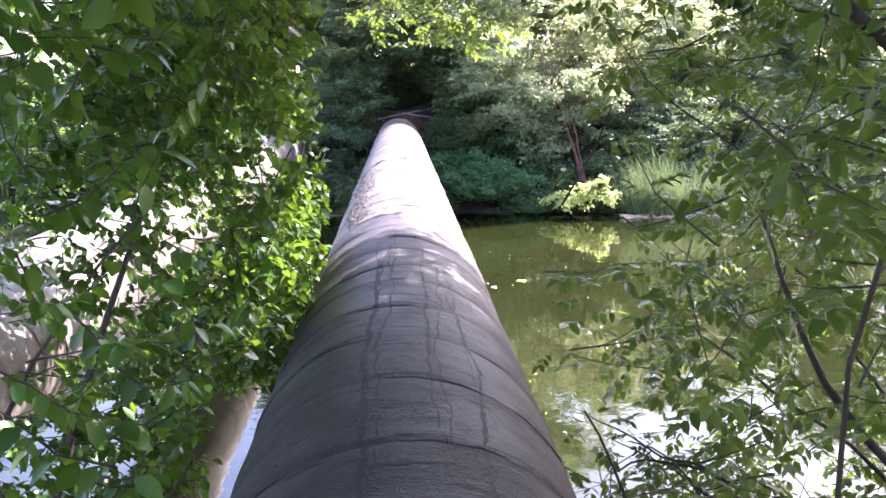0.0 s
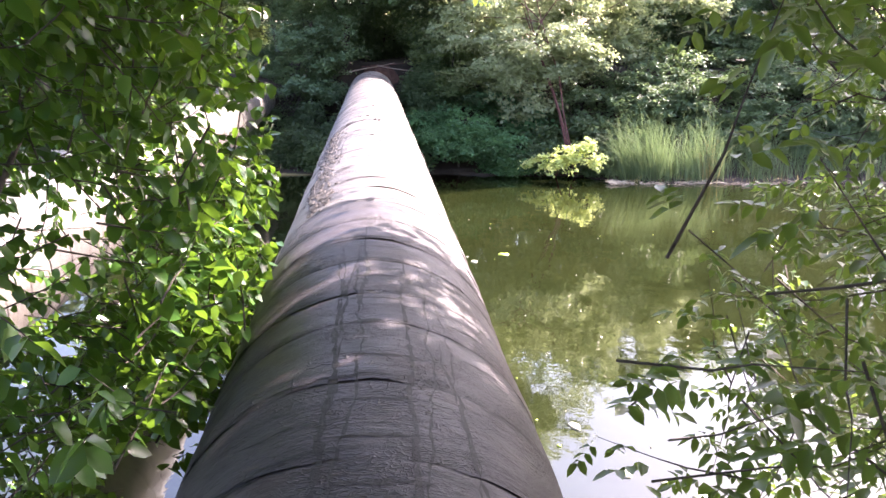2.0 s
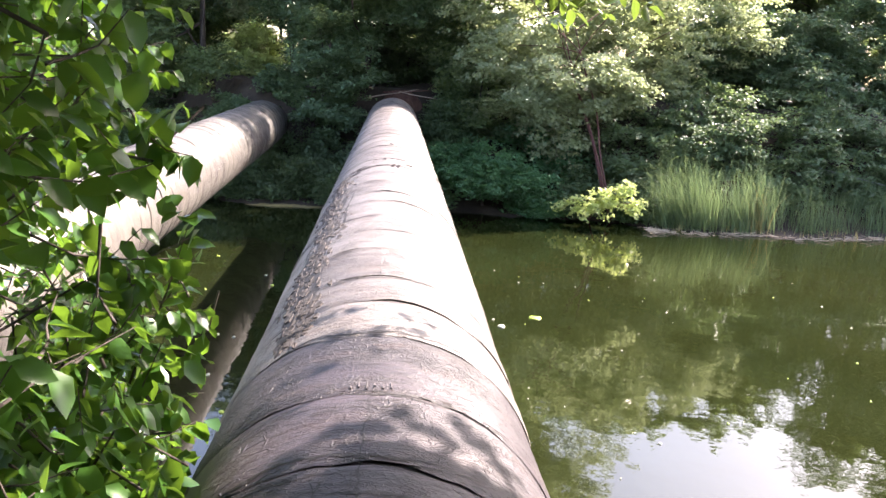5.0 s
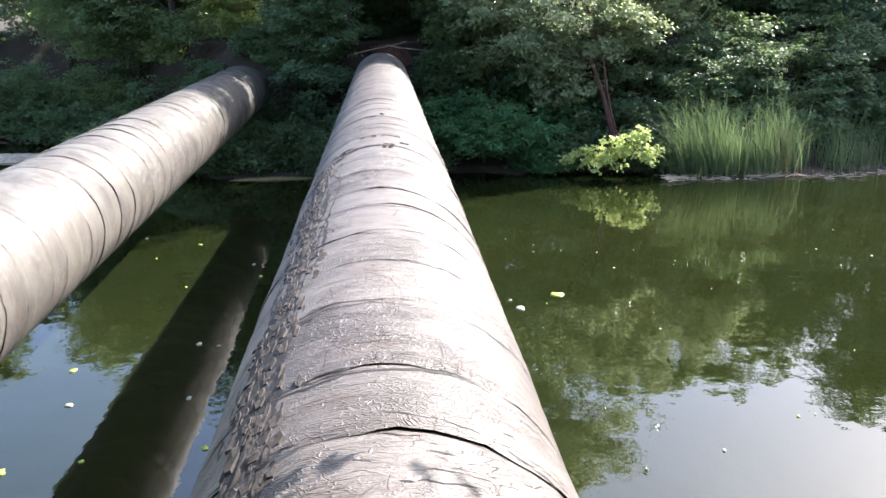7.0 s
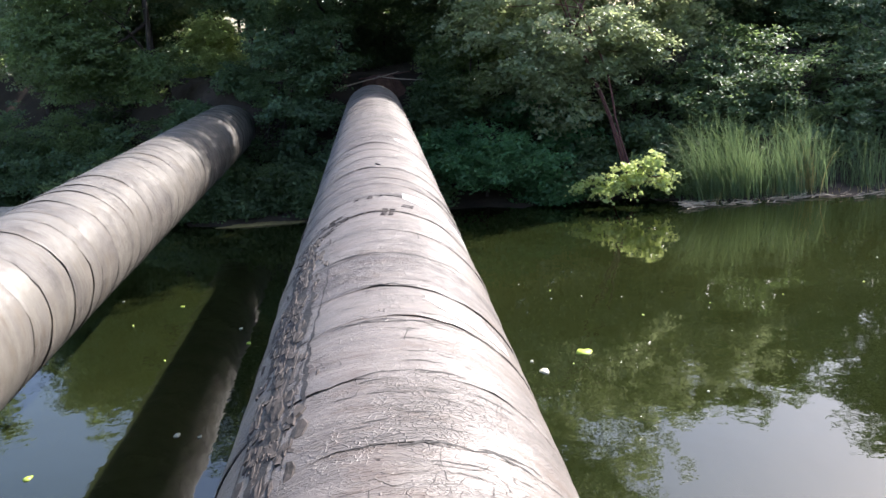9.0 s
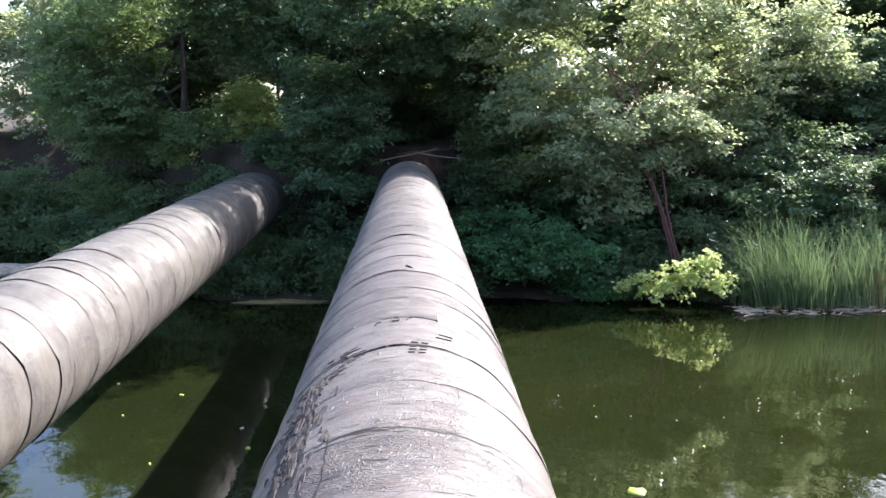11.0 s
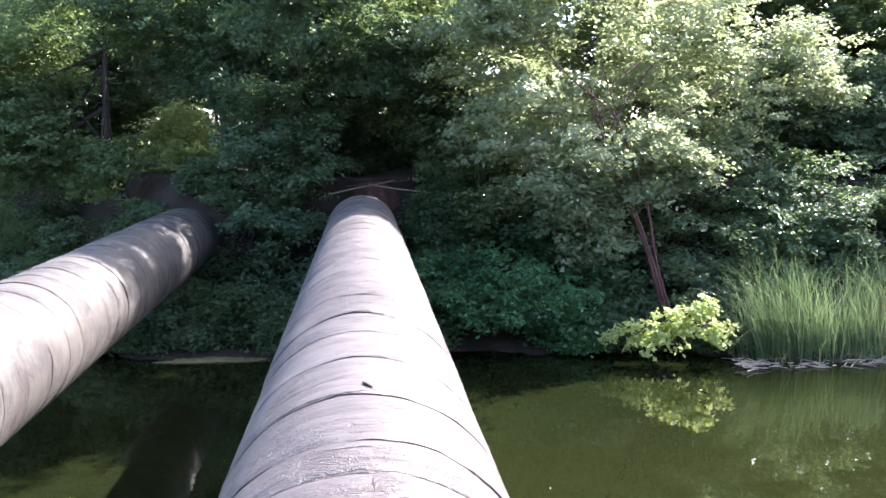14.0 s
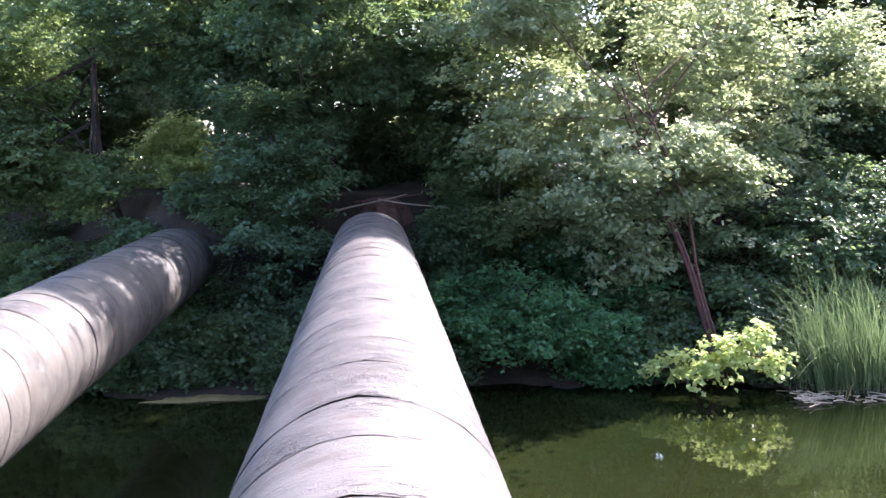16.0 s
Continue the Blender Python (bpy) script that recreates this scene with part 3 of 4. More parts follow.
# growth seen through the gap, and dark growth behind the pipe's end
# the bush stands in shade; its sunlight is put into the yellow leaf colour
tree("bush", (-6.2, 45.5), "bush with sunlight put into its leaf colour, seen through a gap in the trees", (-6.2, 45.5, 2.2), 0.05,
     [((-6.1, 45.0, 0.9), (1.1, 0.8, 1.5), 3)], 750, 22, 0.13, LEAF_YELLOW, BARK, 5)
tree("bush", (0.6, 44.5), "dark shaded bush behind the pipe's end", (0.6, 44.5, 2.4), 0.06,
     [((0.4, 44.0, 1.5), (2.6, 1.2, 1.8), 3), ((3.0, 43.0, 1.2), (1.4, 1.0, 1.5), 2)], 900, 22, 0.13, LEAF_DARK, BARK, 5)
tree("tree", (1.4, 46.0), "dark tree closing the view behind the pipe's end", (1.4, 45.8, 4.0), 0.12,
     [((0.8, 45.4, 3.2), (3.4, 0.9, 2.2), 3), ((0.8, 45.2, 1.2), (3.4, 0.9, 1.2), 2)], 1300, 24, 0.15, LEAF_DARK, BARK, 5)
tree("bush", (-3.6, 44.0), "dark shaded bush behind the pipe's end", (-3.6, 44.0, 2.4), 0.06,
     [((-3.0, 43.6, 1.6), (1.5, 1.0, 1.8), 3)], 500, 22, 0.13, LEAF_DARK, BARK, 5)
# boughs that hang from the bank to the water
for x, y, w, h, leaf in ((-10.4, 42.2, 1.3, 2.2, LEAF_MID), (-11.6, 42.8, 1.5, 2.6, LEAF_MID), (-12.8, 44.4, 1.7, 2.8, LEAF_MID), (-13.6, 42.6, 1.5, 2.4, LEAF_DARK), (-15.4, 44.2, 1.6, 2.6, LEAF_DARK), (-17.4, 45.6, 1.7, 2.6, LEAF_MID), (-19.6, 46.6, 1.8, 2.6, LEAF_DARK), (15.5, 43.0, 2.2, 3.0, LEAF_DARK), (19.5, 43.2, 2.4, 3.4, LEAF_DARK), (22.8, 43.0, 2.4, 3.6, LEAF_DARK), (25.8, 42.8, 2.4, 3.6, LEAF_DARK), (29.0, 42.4, 2.6, 3.8, LEAF_DARK), (1.7, 37.0, 0.6, 1.5, LEAF_DARK), (1.9, 36.0, 0.6, 1.3, LEAF_DARK), (1.3, 34.6, 0.55, 1.0, LEAF_DARK), (4.9, 34.1, 0.7, 0.8, LEAF_BLUE), (5.9, 34.4, 0.8, 1.1, LEAF_DARK), (8.0, 34.0, 0.7, 1.0, LEAF_DARK), (-1.5, 34.3, 0.6, 1.0, LEAF_DARK), (-5.7, 34.8, 1.0, 1.2, LEAF_DARK), (-7.4, 36.2, 1.2, 1.3, LEAF_DARK), (-9.4, 38.6, 1.4, 1.4, LEAF_MID), (-11.6, 41.0, 1.6, 1.5, LEAF_DARK), (13.6, 34.6, 1.3, 1.3, LEAF_DARK), (15.9, 34.8, 1.4, 1.5, LEAF_DARK), (18.4, 34.6, 1.5, 1.3, LEAF_DARK), (10.0, 35.2, 1.3, 1.6, LEAF_DARK), (12.0, 35.4, 1.3, 1.7, LEAF_DARK)):
    z = max(float(ground_z(x, y)), WATER)
    tree("bush", (x, y + 0.3), "leafy dark green growth hanging over the bank", (x, y, z + h), 0.03,
         [((x, y, z + h * 0.5), (w, 0.6, h * 0.7), 3), ((x + w * 0.3, y - 0.3, z + h * 0.25), (w * 0.8, 0.4, h * 0.45), 2)],
         260 if w < 1.9 else 620, 24, 0.12, leaf, BARK, 3, group="undergrowth of the bank")
# low growth that hides the bank
for x, y, w, h, leaf in ((-12.3, 43.8, 1.8, 1.7, LEAF_MID), (-14.6, 45.2, 2.0, 1.7, LEAF_MID), (0.9, 36.6, 0.5, 0.6, LEAF_DARK), (4.6, 37.2, 1.2, 1.2, LEAF_DARK), (6.4, 35.4, 1.0, 0.7, LEAF_DARK), (8.4, 35.4, 1.0, 0.8, LEAF_DARK), (-7.6, 40.6, 1.6, 1.4, LEAF_DARK), (-9.8, 43.0, 1.8, 1.6, LEAF_DARK), (-12.2, 46.0, 2.2, 1.6, LEAF_DARK), (-16.5, 46.5, 2.2, 1.2, LEAF_MID), (-13.0, 44.5, 1.9, 1.2, LEAF_DARK), (-10.6, 41.6, 1.6, 1.3, LEAF_DARK), (-8.6, 39.2, 1.5, 1.3, LEAF_DARK), (-6.9, 37.4, 1.3, 1.2, LEAF_DARK), (-5.9, 39.0, 1.1, 0.5, LEAF_DARK), (-4.4, 39.3, 0.9, 0.7, LEAF_DARK), (-1.2, 35.9, 0.8, 0.8, LEAF_DARK), (2.1, 37.6, 0.9, 1.4, LEAF_DARK), (2.4, 39.4, 1.0, 1.3, LEAF_DARK), (5.4, 36.6, 1.6, 1.5, LEAF_BLUE), (7.6, 36.2, 1.6, 1.3, LEAF_DARK), (9.4, 36.6, 1.6, 1.4, LEAF_DARK), (11.6, 36.6, 1.5, 1.4, LEAF_DARK), (14.4, 36.0, 1.7, 1.3, LEAF_DARK), (18.0, 36.0, 1.9, 1.4, LEAF_DARK), (22.0, 36.4, 2.0, 1.5, LEAF_DARK), (26.5, 36.6, 2.2, 1.5, LEAF_DARK), (-3.5, 35.4, 0.9, 0.8, LEAF_DARK), (-2.2, 35.0, 0.8, 0.7, LEAF_DARK), (-4.9, 36.6, 0.9, 0.6, LEAF_DARK), (-1.6, 34.9, 0.5, 0.5, LEAF_DARK), (-5.2, 35.6, 0.9, 0.6, LEAF_DARK), (-4.2, 35.2, 0.7, 0.5, LEAF_DARK), (16.2, 37.8, 2.0, 1.5, LEAF_DARK), (19.8, 38.0, 2.0, 1.5, LEAF_DARK), (-14.2, 43.2, 1.8, 2.4, LEAF_DARK), (-16.4, 45.0, 2.0, 2.6, LEAF_MID), (-18.6, 46.6, 2.2, 2.6, LEAF_DARK), (-21, 50, 2.6, 1.6, LEAF_MID), (-27, 51, 3, 1.6, LEAF_DARK)):
    z = float(ground_z(x, y))
    tree("bush", (x, y), "low shaded undergrowth on the bank", (x, y, z + h), 0.035,
         [((x, y, z + h * 0.55), (w, w * 0.7, h), 3), ((x + w * 0.4, y - w * 0.5, z + h * 0.2), (w * 0.7, w * 0.5, h * 0.7), 2)],
         330, 22, 0.13, leaf, BARK, 4, group="undergrowth of the bank")


# ---- near trees ----
def twig_leaves(starts, ends, per, hang=0.35):
    """Twigs from starts to ends with leaves in two ranks: twig tubes, leaf places, leaf axes."""
    lines, at, along = [], [], []
    for a, b in zip(starts, ends):
        ln = bent(a, b, 0.07, 6, 0.04)
        lines.append((ln[[0, 2, 3, 5]], np.linspace(0.006, 0.0018, 4), 3))
        k = max(4, int(per * rng.uniform(0.7, 1.3)))
        s = np.linspace(0.15, 1, k)
        idx = s * 5
        i = np.minimum(idx.astype(int), 4)
        w = (idx - i)[:, None]
        p = ln[i] * (1 - w) + ln[i + 1] * w
        dirn = unit(ln[-1] - ln[0])
        side = unit(np.cross(dirn, [0, 0, 1.0]))
        sg = np.where(np.arange(k) % 2, 1, -1)[:, None]
        dd = dirn * rng.uniform(0.3, 0.9, (k, 1)) + side * sg * rng.uniform(0.5, 1.1, (k, 1)) + rng.normal(0, 0.25, (k, 3))
        dd[:, 2] -= rng.uniform(0.3, 1.7, k) * hang
        at.append(p)
        along.append(unit(dd))
    return lines, np.concatenate(at), np.concatenate(along)


def frames_from(d, tilt=0.45):
    nor = np.stack([rng.normal(0, tilt, len(d)), rng.normal(0, tilt, len(d)), np.ones(len(d))], -1)
    nor = unit(nor - d * (nor * d).sum(-1, keepdims=True))
    return np.cross(nor, d), nor


def clear_of_walk(p, gap=0.62):
    """Leaves may not grow into the pipes or the walked corridor."""
    r = np.hypot(p[:, 0], p[:, 2] + R1)
    rl = np.hypot(p[:, 0] + 4.275 + 0.018 * (p[:, 1] - 20), p[:, 2] + 1.26)
    corridor = (np.abs(p[:, 0]) < gap) & (p[:, 2] > -0.35) & (p[:, 2] < 1.62)
    return (r > R1 + 0.03) & (rl > R2 + 0.02) & ~corridor


def near_left():
    foot = (-2.6, 4.4)
    z = float(ground_z(*foot)) - 0.15
    t = thing("tree", (*foot, z), "leafy shrubby tree crowding the pipe's flank", "tree", "near trees")
    inv = Matrix.Translation((-foot[0], -foot[1], -z))
    limbs = [((-2.6, 4.4, z), (-3.4, 7.4, 2.8), 0.07), ((-2.4, 4.6, z), (-1.7, 9.6, 1.0), 0.05), ((-2.7, 4.5, z), (-2.6, 10.6, -0.3), 0.05), ((-2.8, 4.3, z), (-1.8, 7.0, 3.4), 0.06), ((-2.3, 4.7, z), (-1.3, 8.0, -1.0), 0.04), ((-2.9, 4.4, z), (-3.6, 9.8, 1.8), 0.06)]
    for a, b, r in limbs:
        v, f = tube(bent(a, b, 0.07, 12), np.linspace(r, r * 0.2, 12), 8)
        part_mesh("limb", mesh_from("limb", v, f, BARK, True), t).matrix_parent_inverse = inv
    n = 2900
    mid = np.stack([-0.72 - 3.4 * rng.uniform(0, 1, n) ** 1.5, 4.6 + 8.0 * rng.uniform(0, 1, n) ** 0.75, rng.uniform(-2.8, 3.4, n)], -1)
    lobes = np.sin(mid[:, 1] * 2.1 + mid[:, 2] * 1.3) + np.sin(mid[:, 2] * 2.6 - mid[:, 0] * 2.0)
    keep = ((mid[:, 2] > -1.6) | (mid[:, 0] < -1.2)) & (mid[:, 1] < 9.9 + 1.35 * np.abs(mid[:, 0])) & (lobes > -0.55)
    m = 2000
    more = np.stack([-0.66 - 1.7 * rng.uniform(0, 1, m) ** 1.2, rng.uniform(8.6, 12.8, m), rng.uniform(-2.3, 2.8, m)], -1)
    lobes = np.sin(more[:, 1] * 3.1 + more[:, 2] * 1.9) + np.sin(more[:, 2] * 3.0 - more[:, 0] * 2.5)
    more = more[(more[:, 1] < 9.95 + 1.4 * np.abs(more[:, 0])) & (lobes > -0.75)]
    mid = np.concatenate([mid[keep], more])
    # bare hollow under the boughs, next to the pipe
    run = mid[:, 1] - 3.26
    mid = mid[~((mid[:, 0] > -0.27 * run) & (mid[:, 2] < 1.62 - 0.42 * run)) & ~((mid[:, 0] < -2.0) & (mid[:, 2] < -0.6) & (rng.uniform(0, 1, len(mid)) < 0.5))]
    # loose window through which the other pipe shows
    run = mid[:, 1] - 3.26
    thin = (mid[:, 0] > -0.46 * run) & (mid[:, 0] < -0.20 * run) & (np.abs(mid[:, 2] - 1.27 + 0.2 * run) < 0.05 + 0.07 * run)
    mid = mid[~(thin & (rng.uniform(0, 1, len(mid)) < 0.45))]
    dirn = unit(np.stack([rng.normal(0.35, 0.5, len(mid)), rng.normal(0.35, 0.5, len(mid)), rng.normal(0.05, 0.4, len(mid))], -1))
    ln = rng.uniform(0.22, 0.5, (len(mid), 1))
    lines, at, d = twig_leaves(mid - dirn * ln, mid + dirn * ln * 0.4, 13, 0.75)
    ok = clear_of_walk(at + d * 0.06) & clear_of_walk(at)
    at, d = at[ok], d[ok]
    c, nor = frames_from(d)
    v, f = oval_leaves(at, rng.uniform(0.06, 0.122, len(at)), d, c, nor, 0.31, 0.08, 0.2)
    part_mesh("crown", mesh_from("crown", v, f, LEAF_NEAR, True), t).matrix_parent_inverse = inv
    lines = [q for q in lines if clear_of_walk(q[0]).all()]
    v, f = tubes(lines)
    tw = part_mesh("branchwork", mesh_from("branchwork", v, f, BARK, True), t)
    tw.matrix_parent_inverse = inv
    tagged(tw, kind="stuff")


def compound(at, d, size, pairs=3):
    """Feathered leaves: leaflets in pairs on a stalk, and one at its tip."""
    c, nor = frames_from(d, 0.5)
    P, D, S = [at + d * size[:, None]], [d], [size * 0.5]
    for k in range(pairs):
        s = 0.35 + 0.55 * k / max(pairs - 1, 1)
        for sg in (-1, 1):
            P.append(at + d * (size * s)[:, None])
            D.append(unit(d * 0.45 + c * sg * 0.9 - np.array([0, 0, 0.25]) + rng.normal(0, 0.12, d.shape)))
            S.append(size * rng.uniform(0.36, 0.52, len(at)))
    return np.concatenate(P), np.concatenate(D), np.concatenate(S)


def ash_tree(foot, label, limbs, mids, reach, gap=0.62):
    z = float(ground_z(*foot)) - 0.15
    t = thing("tree", (*foot, z), label, "tree", "near trees")
    inv = Matrix.Translation((-foot[0], -foot[1], -z))
    for a, b, r in limbs:
        v, f = tube(bent(a, b, 0.07 if r > 0.025 else 0.13, 16), np.linspace(r, r * 0.25, 16), 8)
        part_mesh("limb", mesh_from("limb", v, f, BARK, True), t).matrix_parent_inverse = inv
    n = len(mids)
    dirn = unit(np.stack([rng.normal(-0.2, 0.6, n), rng.normal(0.0, 0.6, n), rng.normal(-0.2, 0.4, n)], -1))
    ln = rng.uniform(0.3, 0.7, (n, 1)) * reach
    lines, at, d = twig_leaves(mids - dirn * ln, mids + dirn * ln * 0.4, 6)
    P, D, S = compound(at, d, rng.uniform(0.13, 0.22, len(at)))
    ok = clear_of_walk(P + D * S[:, None], gap) & clear_of_walk(P, gap)
    P, D, S = P[ok], D[ok], S[ok]
    c, nor = frames_from(D, 0.4)
    v, f = oval_leaves(P, S, D, c, nor, 0.24)
    part_mesh("crown", mesh_from("crown", v, f, LEAF_ASH, True), t).matrix_parent_inverse = inv
    lines = [q for q in lines if clear_of_walk(q[0], gap).all()]
    v, f = tubes(lines)
    tw = part_mesh("branchwork", mesh_from("branchwork", v, f, BARK, True), t)
    tw.matrix_parent_inverse = inv
    tagged(tw, kind="stuff")
    return t


near_left()
n = 1000
mids = np.stack([1.0 + 3.0 * rng.uniform(0, 1, n) ** 1.1, rng.uniform(4.6, 10.5, n), rng.uniform(-2.6, 3.2, n)], -1)
mids = mids[(mids[:, 1] < 6.9 + 1.2 * mids[:, 0]) & (np.sin(mids[:, 1] * 2.0 + mids[:, 2] * 1.7) + np.sin(mids[:, 2] * 2.2 - mids[:, 0] * 2.0) > -0.9)]
ash_tree((2.6, 3.9), "slender tree with feathered leaves over the pipe's edge",
         [((2.6, 3.9, -3), (2.3, 6.2, 2.9), 0.06), ((2.7, 4.0, -3), (2.0, 7.6, 0.6), 0.045), ((2.6, 4.1, -3), (1.7, 6.6, -1.2), 0.035), ((2.8, 4.0, -3), (3.2, 8.6, -0.6), 0.045), ((2.5, 4.0, -3), (1.75, 5.6, 2.6), 0.03), ((2.4, 5.6, 1.4), (1.15, 7.2, 0.55), 0.016), ((2.2, 5.6, -0.4), (1.3, 7.9, -0.9), 0.016), ((2.5, 5.0, -1.2), (1.5, 7.0, -1.7), 0.02), ((2.6, 5.4, -1.2), (0.98, 7.3, -0.45), 0.022), ((2.2, 6.2, -0.9), (1.2, 7.6, -0.95), 0.016), ((1.9, 6.3, -0.8), (1.05, 6.7, -0.35), 0.014), ((2.4, 6.0, -1.0), (1.7, 8.0, -0.2), 0.016), ((1.8, 6.6, -0.75), (1.1, 7.9, -0.7), 0.011), ((2.9, 5.6, 0.1), (1.9, 7.4, 1.1), 0.016), ((2.5, 5.6, 0.5), (1.35, 6.1, 1.75), 0.065), ((1.25, 5.75, -3.4), (1.22, 5.8, 2.9), 0.015)], mids, 1.0)
low = np.stack([rng.uniform(-0.3, 1.4, 60), rng.uniform(11.0, 12.8, 60), rng.uniform(1.75, 2.7, 60)], -1)
high = np.stack([rng.uniform(-2.5, 2.5, 130), rng.uniform(6.0, 13.5, 130), rng.uniform(2.7, 3.6, 130)], -1)
arching = ash_tree((-3.6, 3.2), "tall tree arching its branches over the pipe",
                   [((-3.6, 3.2, -3), (-2.0, 7.0, 4.2), 0.13), ((-3.2, 4.2, 1.0), (0.6, 12.0, 4.3), 0.08), ((-2.2, 6.5, 3.9), (2.2, 10.5, 4.4), 0.06), ((-2.6, 5.4, 2.8), (-1.2, 13.2, 4.6), 0.06), ((0.2, 11.2, 4.1), (0.6, 11.9, 2.1), 0.012)], np.concatenate([low, high]), 1.0)
# unseen canopy overhead, its clumps placed to shade the pipe and left leaves
shade_canopy = crown_mesh([((-2.0, 1.5, 4.6), (3.2, 4.5, 1.4), 3.4), ((0.4, 4.4, 5.0), (2.4, 2.4, 0.8), 3.0), ((3.8, 3.2, 4.6), (3.2, 3.4, 1.3), 3.6), ((4.4, 7.2, 4.8), (2.2, 2.6, 1.3), 2.3), ((1.0, 8.0, 4.7), (2.0, 2.4, 1.0), 5.0), ((1.0, 11.3, 4.9), (1.8, 1.9, 0.9), 6.6), ((5.0, 10.4, 4.9), (1.8, 1.7, 1.2), 2.0), ((4.9, 12.4, 4.9), (1.4, 0.9, 0.8), 0.9), ((-2.0, 6.6, 4.6), (1.8, 2.6, 1.0), 1.2)], 4400, 24, 0.15, LEAF_ASH)
part_mesh("crown", shade_canopy, arching).matrix_parent_inverse = Matrix.Translation(-arching.location)
# out of view, added to keep sun off the slender tree with feathered leaves
tree("tree", (7.6, 3.6), "unseen leafy tree added to shade the foliage beside the pipe", (6.6, 10.0, 4.2), 0.14,
     [((6.8, 11.6, 4.5), (2.2, 2.8, 1.1), 3), ((6.4, 8.4, 4.6), (2.0, 2.4, 1.0), 2)], 620, 22, 0.16, LEAF_MID, BARK, 8, group="trees of the near bank")
# unseen wood on the near bank, behind the start, added to block the sky
for x, y, top in ((4.6, -0.5, 5.4), (-5.2, -2.0, 6.0), (0.8, -6.5, 6.5), (8.5, 1.0, 5.0), (-9.5, 0.5, 5.5), (14, -1, 6.5), (-15, -1, 6.5)):
    tree("tree", (x, y), "unseen leafy tree added on the near bank", (x, y, top - 2), 0.14,
         [((x, y, top - 2.2), (3.0, 2.6, 2.2), 3), ((x, y, 0.6), (2.6, 2.2, 1.8), 2)], 480, 22, 0.2, LEAF_MID, BARK, 6, group="trees of the near bank")


# ---- reeds ----
def reed_bed(name, label, x0, x1, y0, y1, count, hmin, hmax, mat, lean):
    """Long blades in tufts that rise and arch."""
    tufts = max(3, count // 14)
    k = rng.integers(0, tufts, count)
    tx, ty, th = rng.uniform(x0, x1, tufts), rng.uniform(y0, y1, tufts), rng.uniform(hmin * 0.7, hmax * 1.05, tufts)
    tl = rng.normal(0, 0.12, (tufts, 2)) + np.array(lean)
    x, y = tx[k] + rng.normal(0, 0.17, count), ty[k] + rng.normal(0, 0.15, count)
    z = np.maximum(ground_z(x, y), WATER) - 0.05
    h = th[k] * rng.uniform(0.55, 1.08, count)
    a = rng.normal(0, 0.20, (count, 2)) + tl[k]
    w = rng.uniform(0.004, 0.010, count)
    ang = rng.uniform(0, np.pi, count)
    side = np.stack([np.cos(ang), np.sin(ang), 0 * ang], -1) * w[:, None]
    bend = rng.uniform(0.1, 1.5, count)
    rows = []
    for q in (0, 0.3, 0.55, 0.75, 0.9, 1.0):
        p = np.stack([x + a[:, 0] * h * q * (0.35 + bend * q * q), y + a[:, 1] * h * q * (0.35 + bend * q * q), z + h * (q - 0.2 * bend * np.hypot(a[:, 0], a[:, 1]) * 2 * q ** 4)], -1)
        ww = side * (1.02 - q) ** 0.5
        rows += [p - ww, p + ww]
    v = np.stack(rows, 1).reshape(-1, 3)
    i = np.arange(count)[:, None] * 12
    f = np.concatenate([i + [[2 * q, 2 * q + 1, 2 * q + 3, 2 * q + 2]] for q in range(5)])
    ob = new(name, mesh_from(name, v, f, mat, True))
    return tagged(ob, label, "reeds", kind="stuff")


reed_bed("reeds", "tall green reeds arching along the far shore", 9.0, 10.5, 32.7, 34.2, 1150, 1.5, 2.45, REED, (-0.30, -0.1))
reed_bed("reeds", "tall green reeds arching along the far shore", 10.3, 12.5, 32.6, 34.2, 1350, 1.2, 2.2, REED, (-0.20, -0.05))
reed_bed("reeds", "sparse shaded reeds along the far shore", 12.4, 24.0, 32.9, 35.0, 3200, 0.9, 1.8, REED, (-0.05, -0.05))
reed_bed("reeds", "thin arching reeds at the bed's edge", 8.4, 9.1, 32.7, 33.6, 70, 1.2, 2.0, REED, (-0.5, -0.1))
reed_bed("reeds", "dry yellow reed stems among the green", 11.9, 12.15, 32.6, 32.9, 60, 1.4, 2.0, REED_DRY, (0.0, 0.0))
reed_bed("reeds", "short dry reed stubble at the waterline", 8.7, 20.0, 32.45, 32.9, 300, 0.15, 0.45, REED_DRY, (-0.1, -0.2))


# ---- litter ----
def litter_bed():
    n = 300
    x = 8.3 + 13.7 * rng.uniform(0, 1, n) ** 1.7
    heap = 0.5 + 0.5 * np.sin(x * 2.9) * np.sin(x * 1.3 + 0.6)
    y = 32.5 + rng.normal(0, 0.16, n) - heap * rng.uniform(0, 0.6, n) * (x < 14) + 0.12 * np.sin(x * 1.7)
    keep = rng.uniform(0, 1, n) < 0.25 + heap
    x, y, heap = x[keep], y[keep], heap[keep]
    n = len(x)
    a = rng.normal(0, 0.6, n)
    d = np.stack([np.cos(a), np.sin(a), rng.normal(0, 0.12, n)], -1)
    ln = rng.uniform(0.08, 0.6, n)
    r = rng.uniform(0.005, 0.018, n)
    p = np.stack([x, y, np.full(n, WATER) + rng.uniform(0.0, 0.04, n) + 0.05 * heap], -1)
    v, f = tubes([(np.stack([p[k] - d[k] * ln[k] / 2, p[k] + d[k] * ln[k] / 2]), (r[k], r[k] * 0.6), 5) for k in range(n)])
    tagged(new("reed_litter", mesh_from("reed_litter", v, f, LITTER)), "broken pale reed stems along the waterline", "litter", kind="stuff")


litter_bed()


# ---- cracks, torn felt and marks on the walked pipe ----
from mathutils.bvhtree import BVHTree


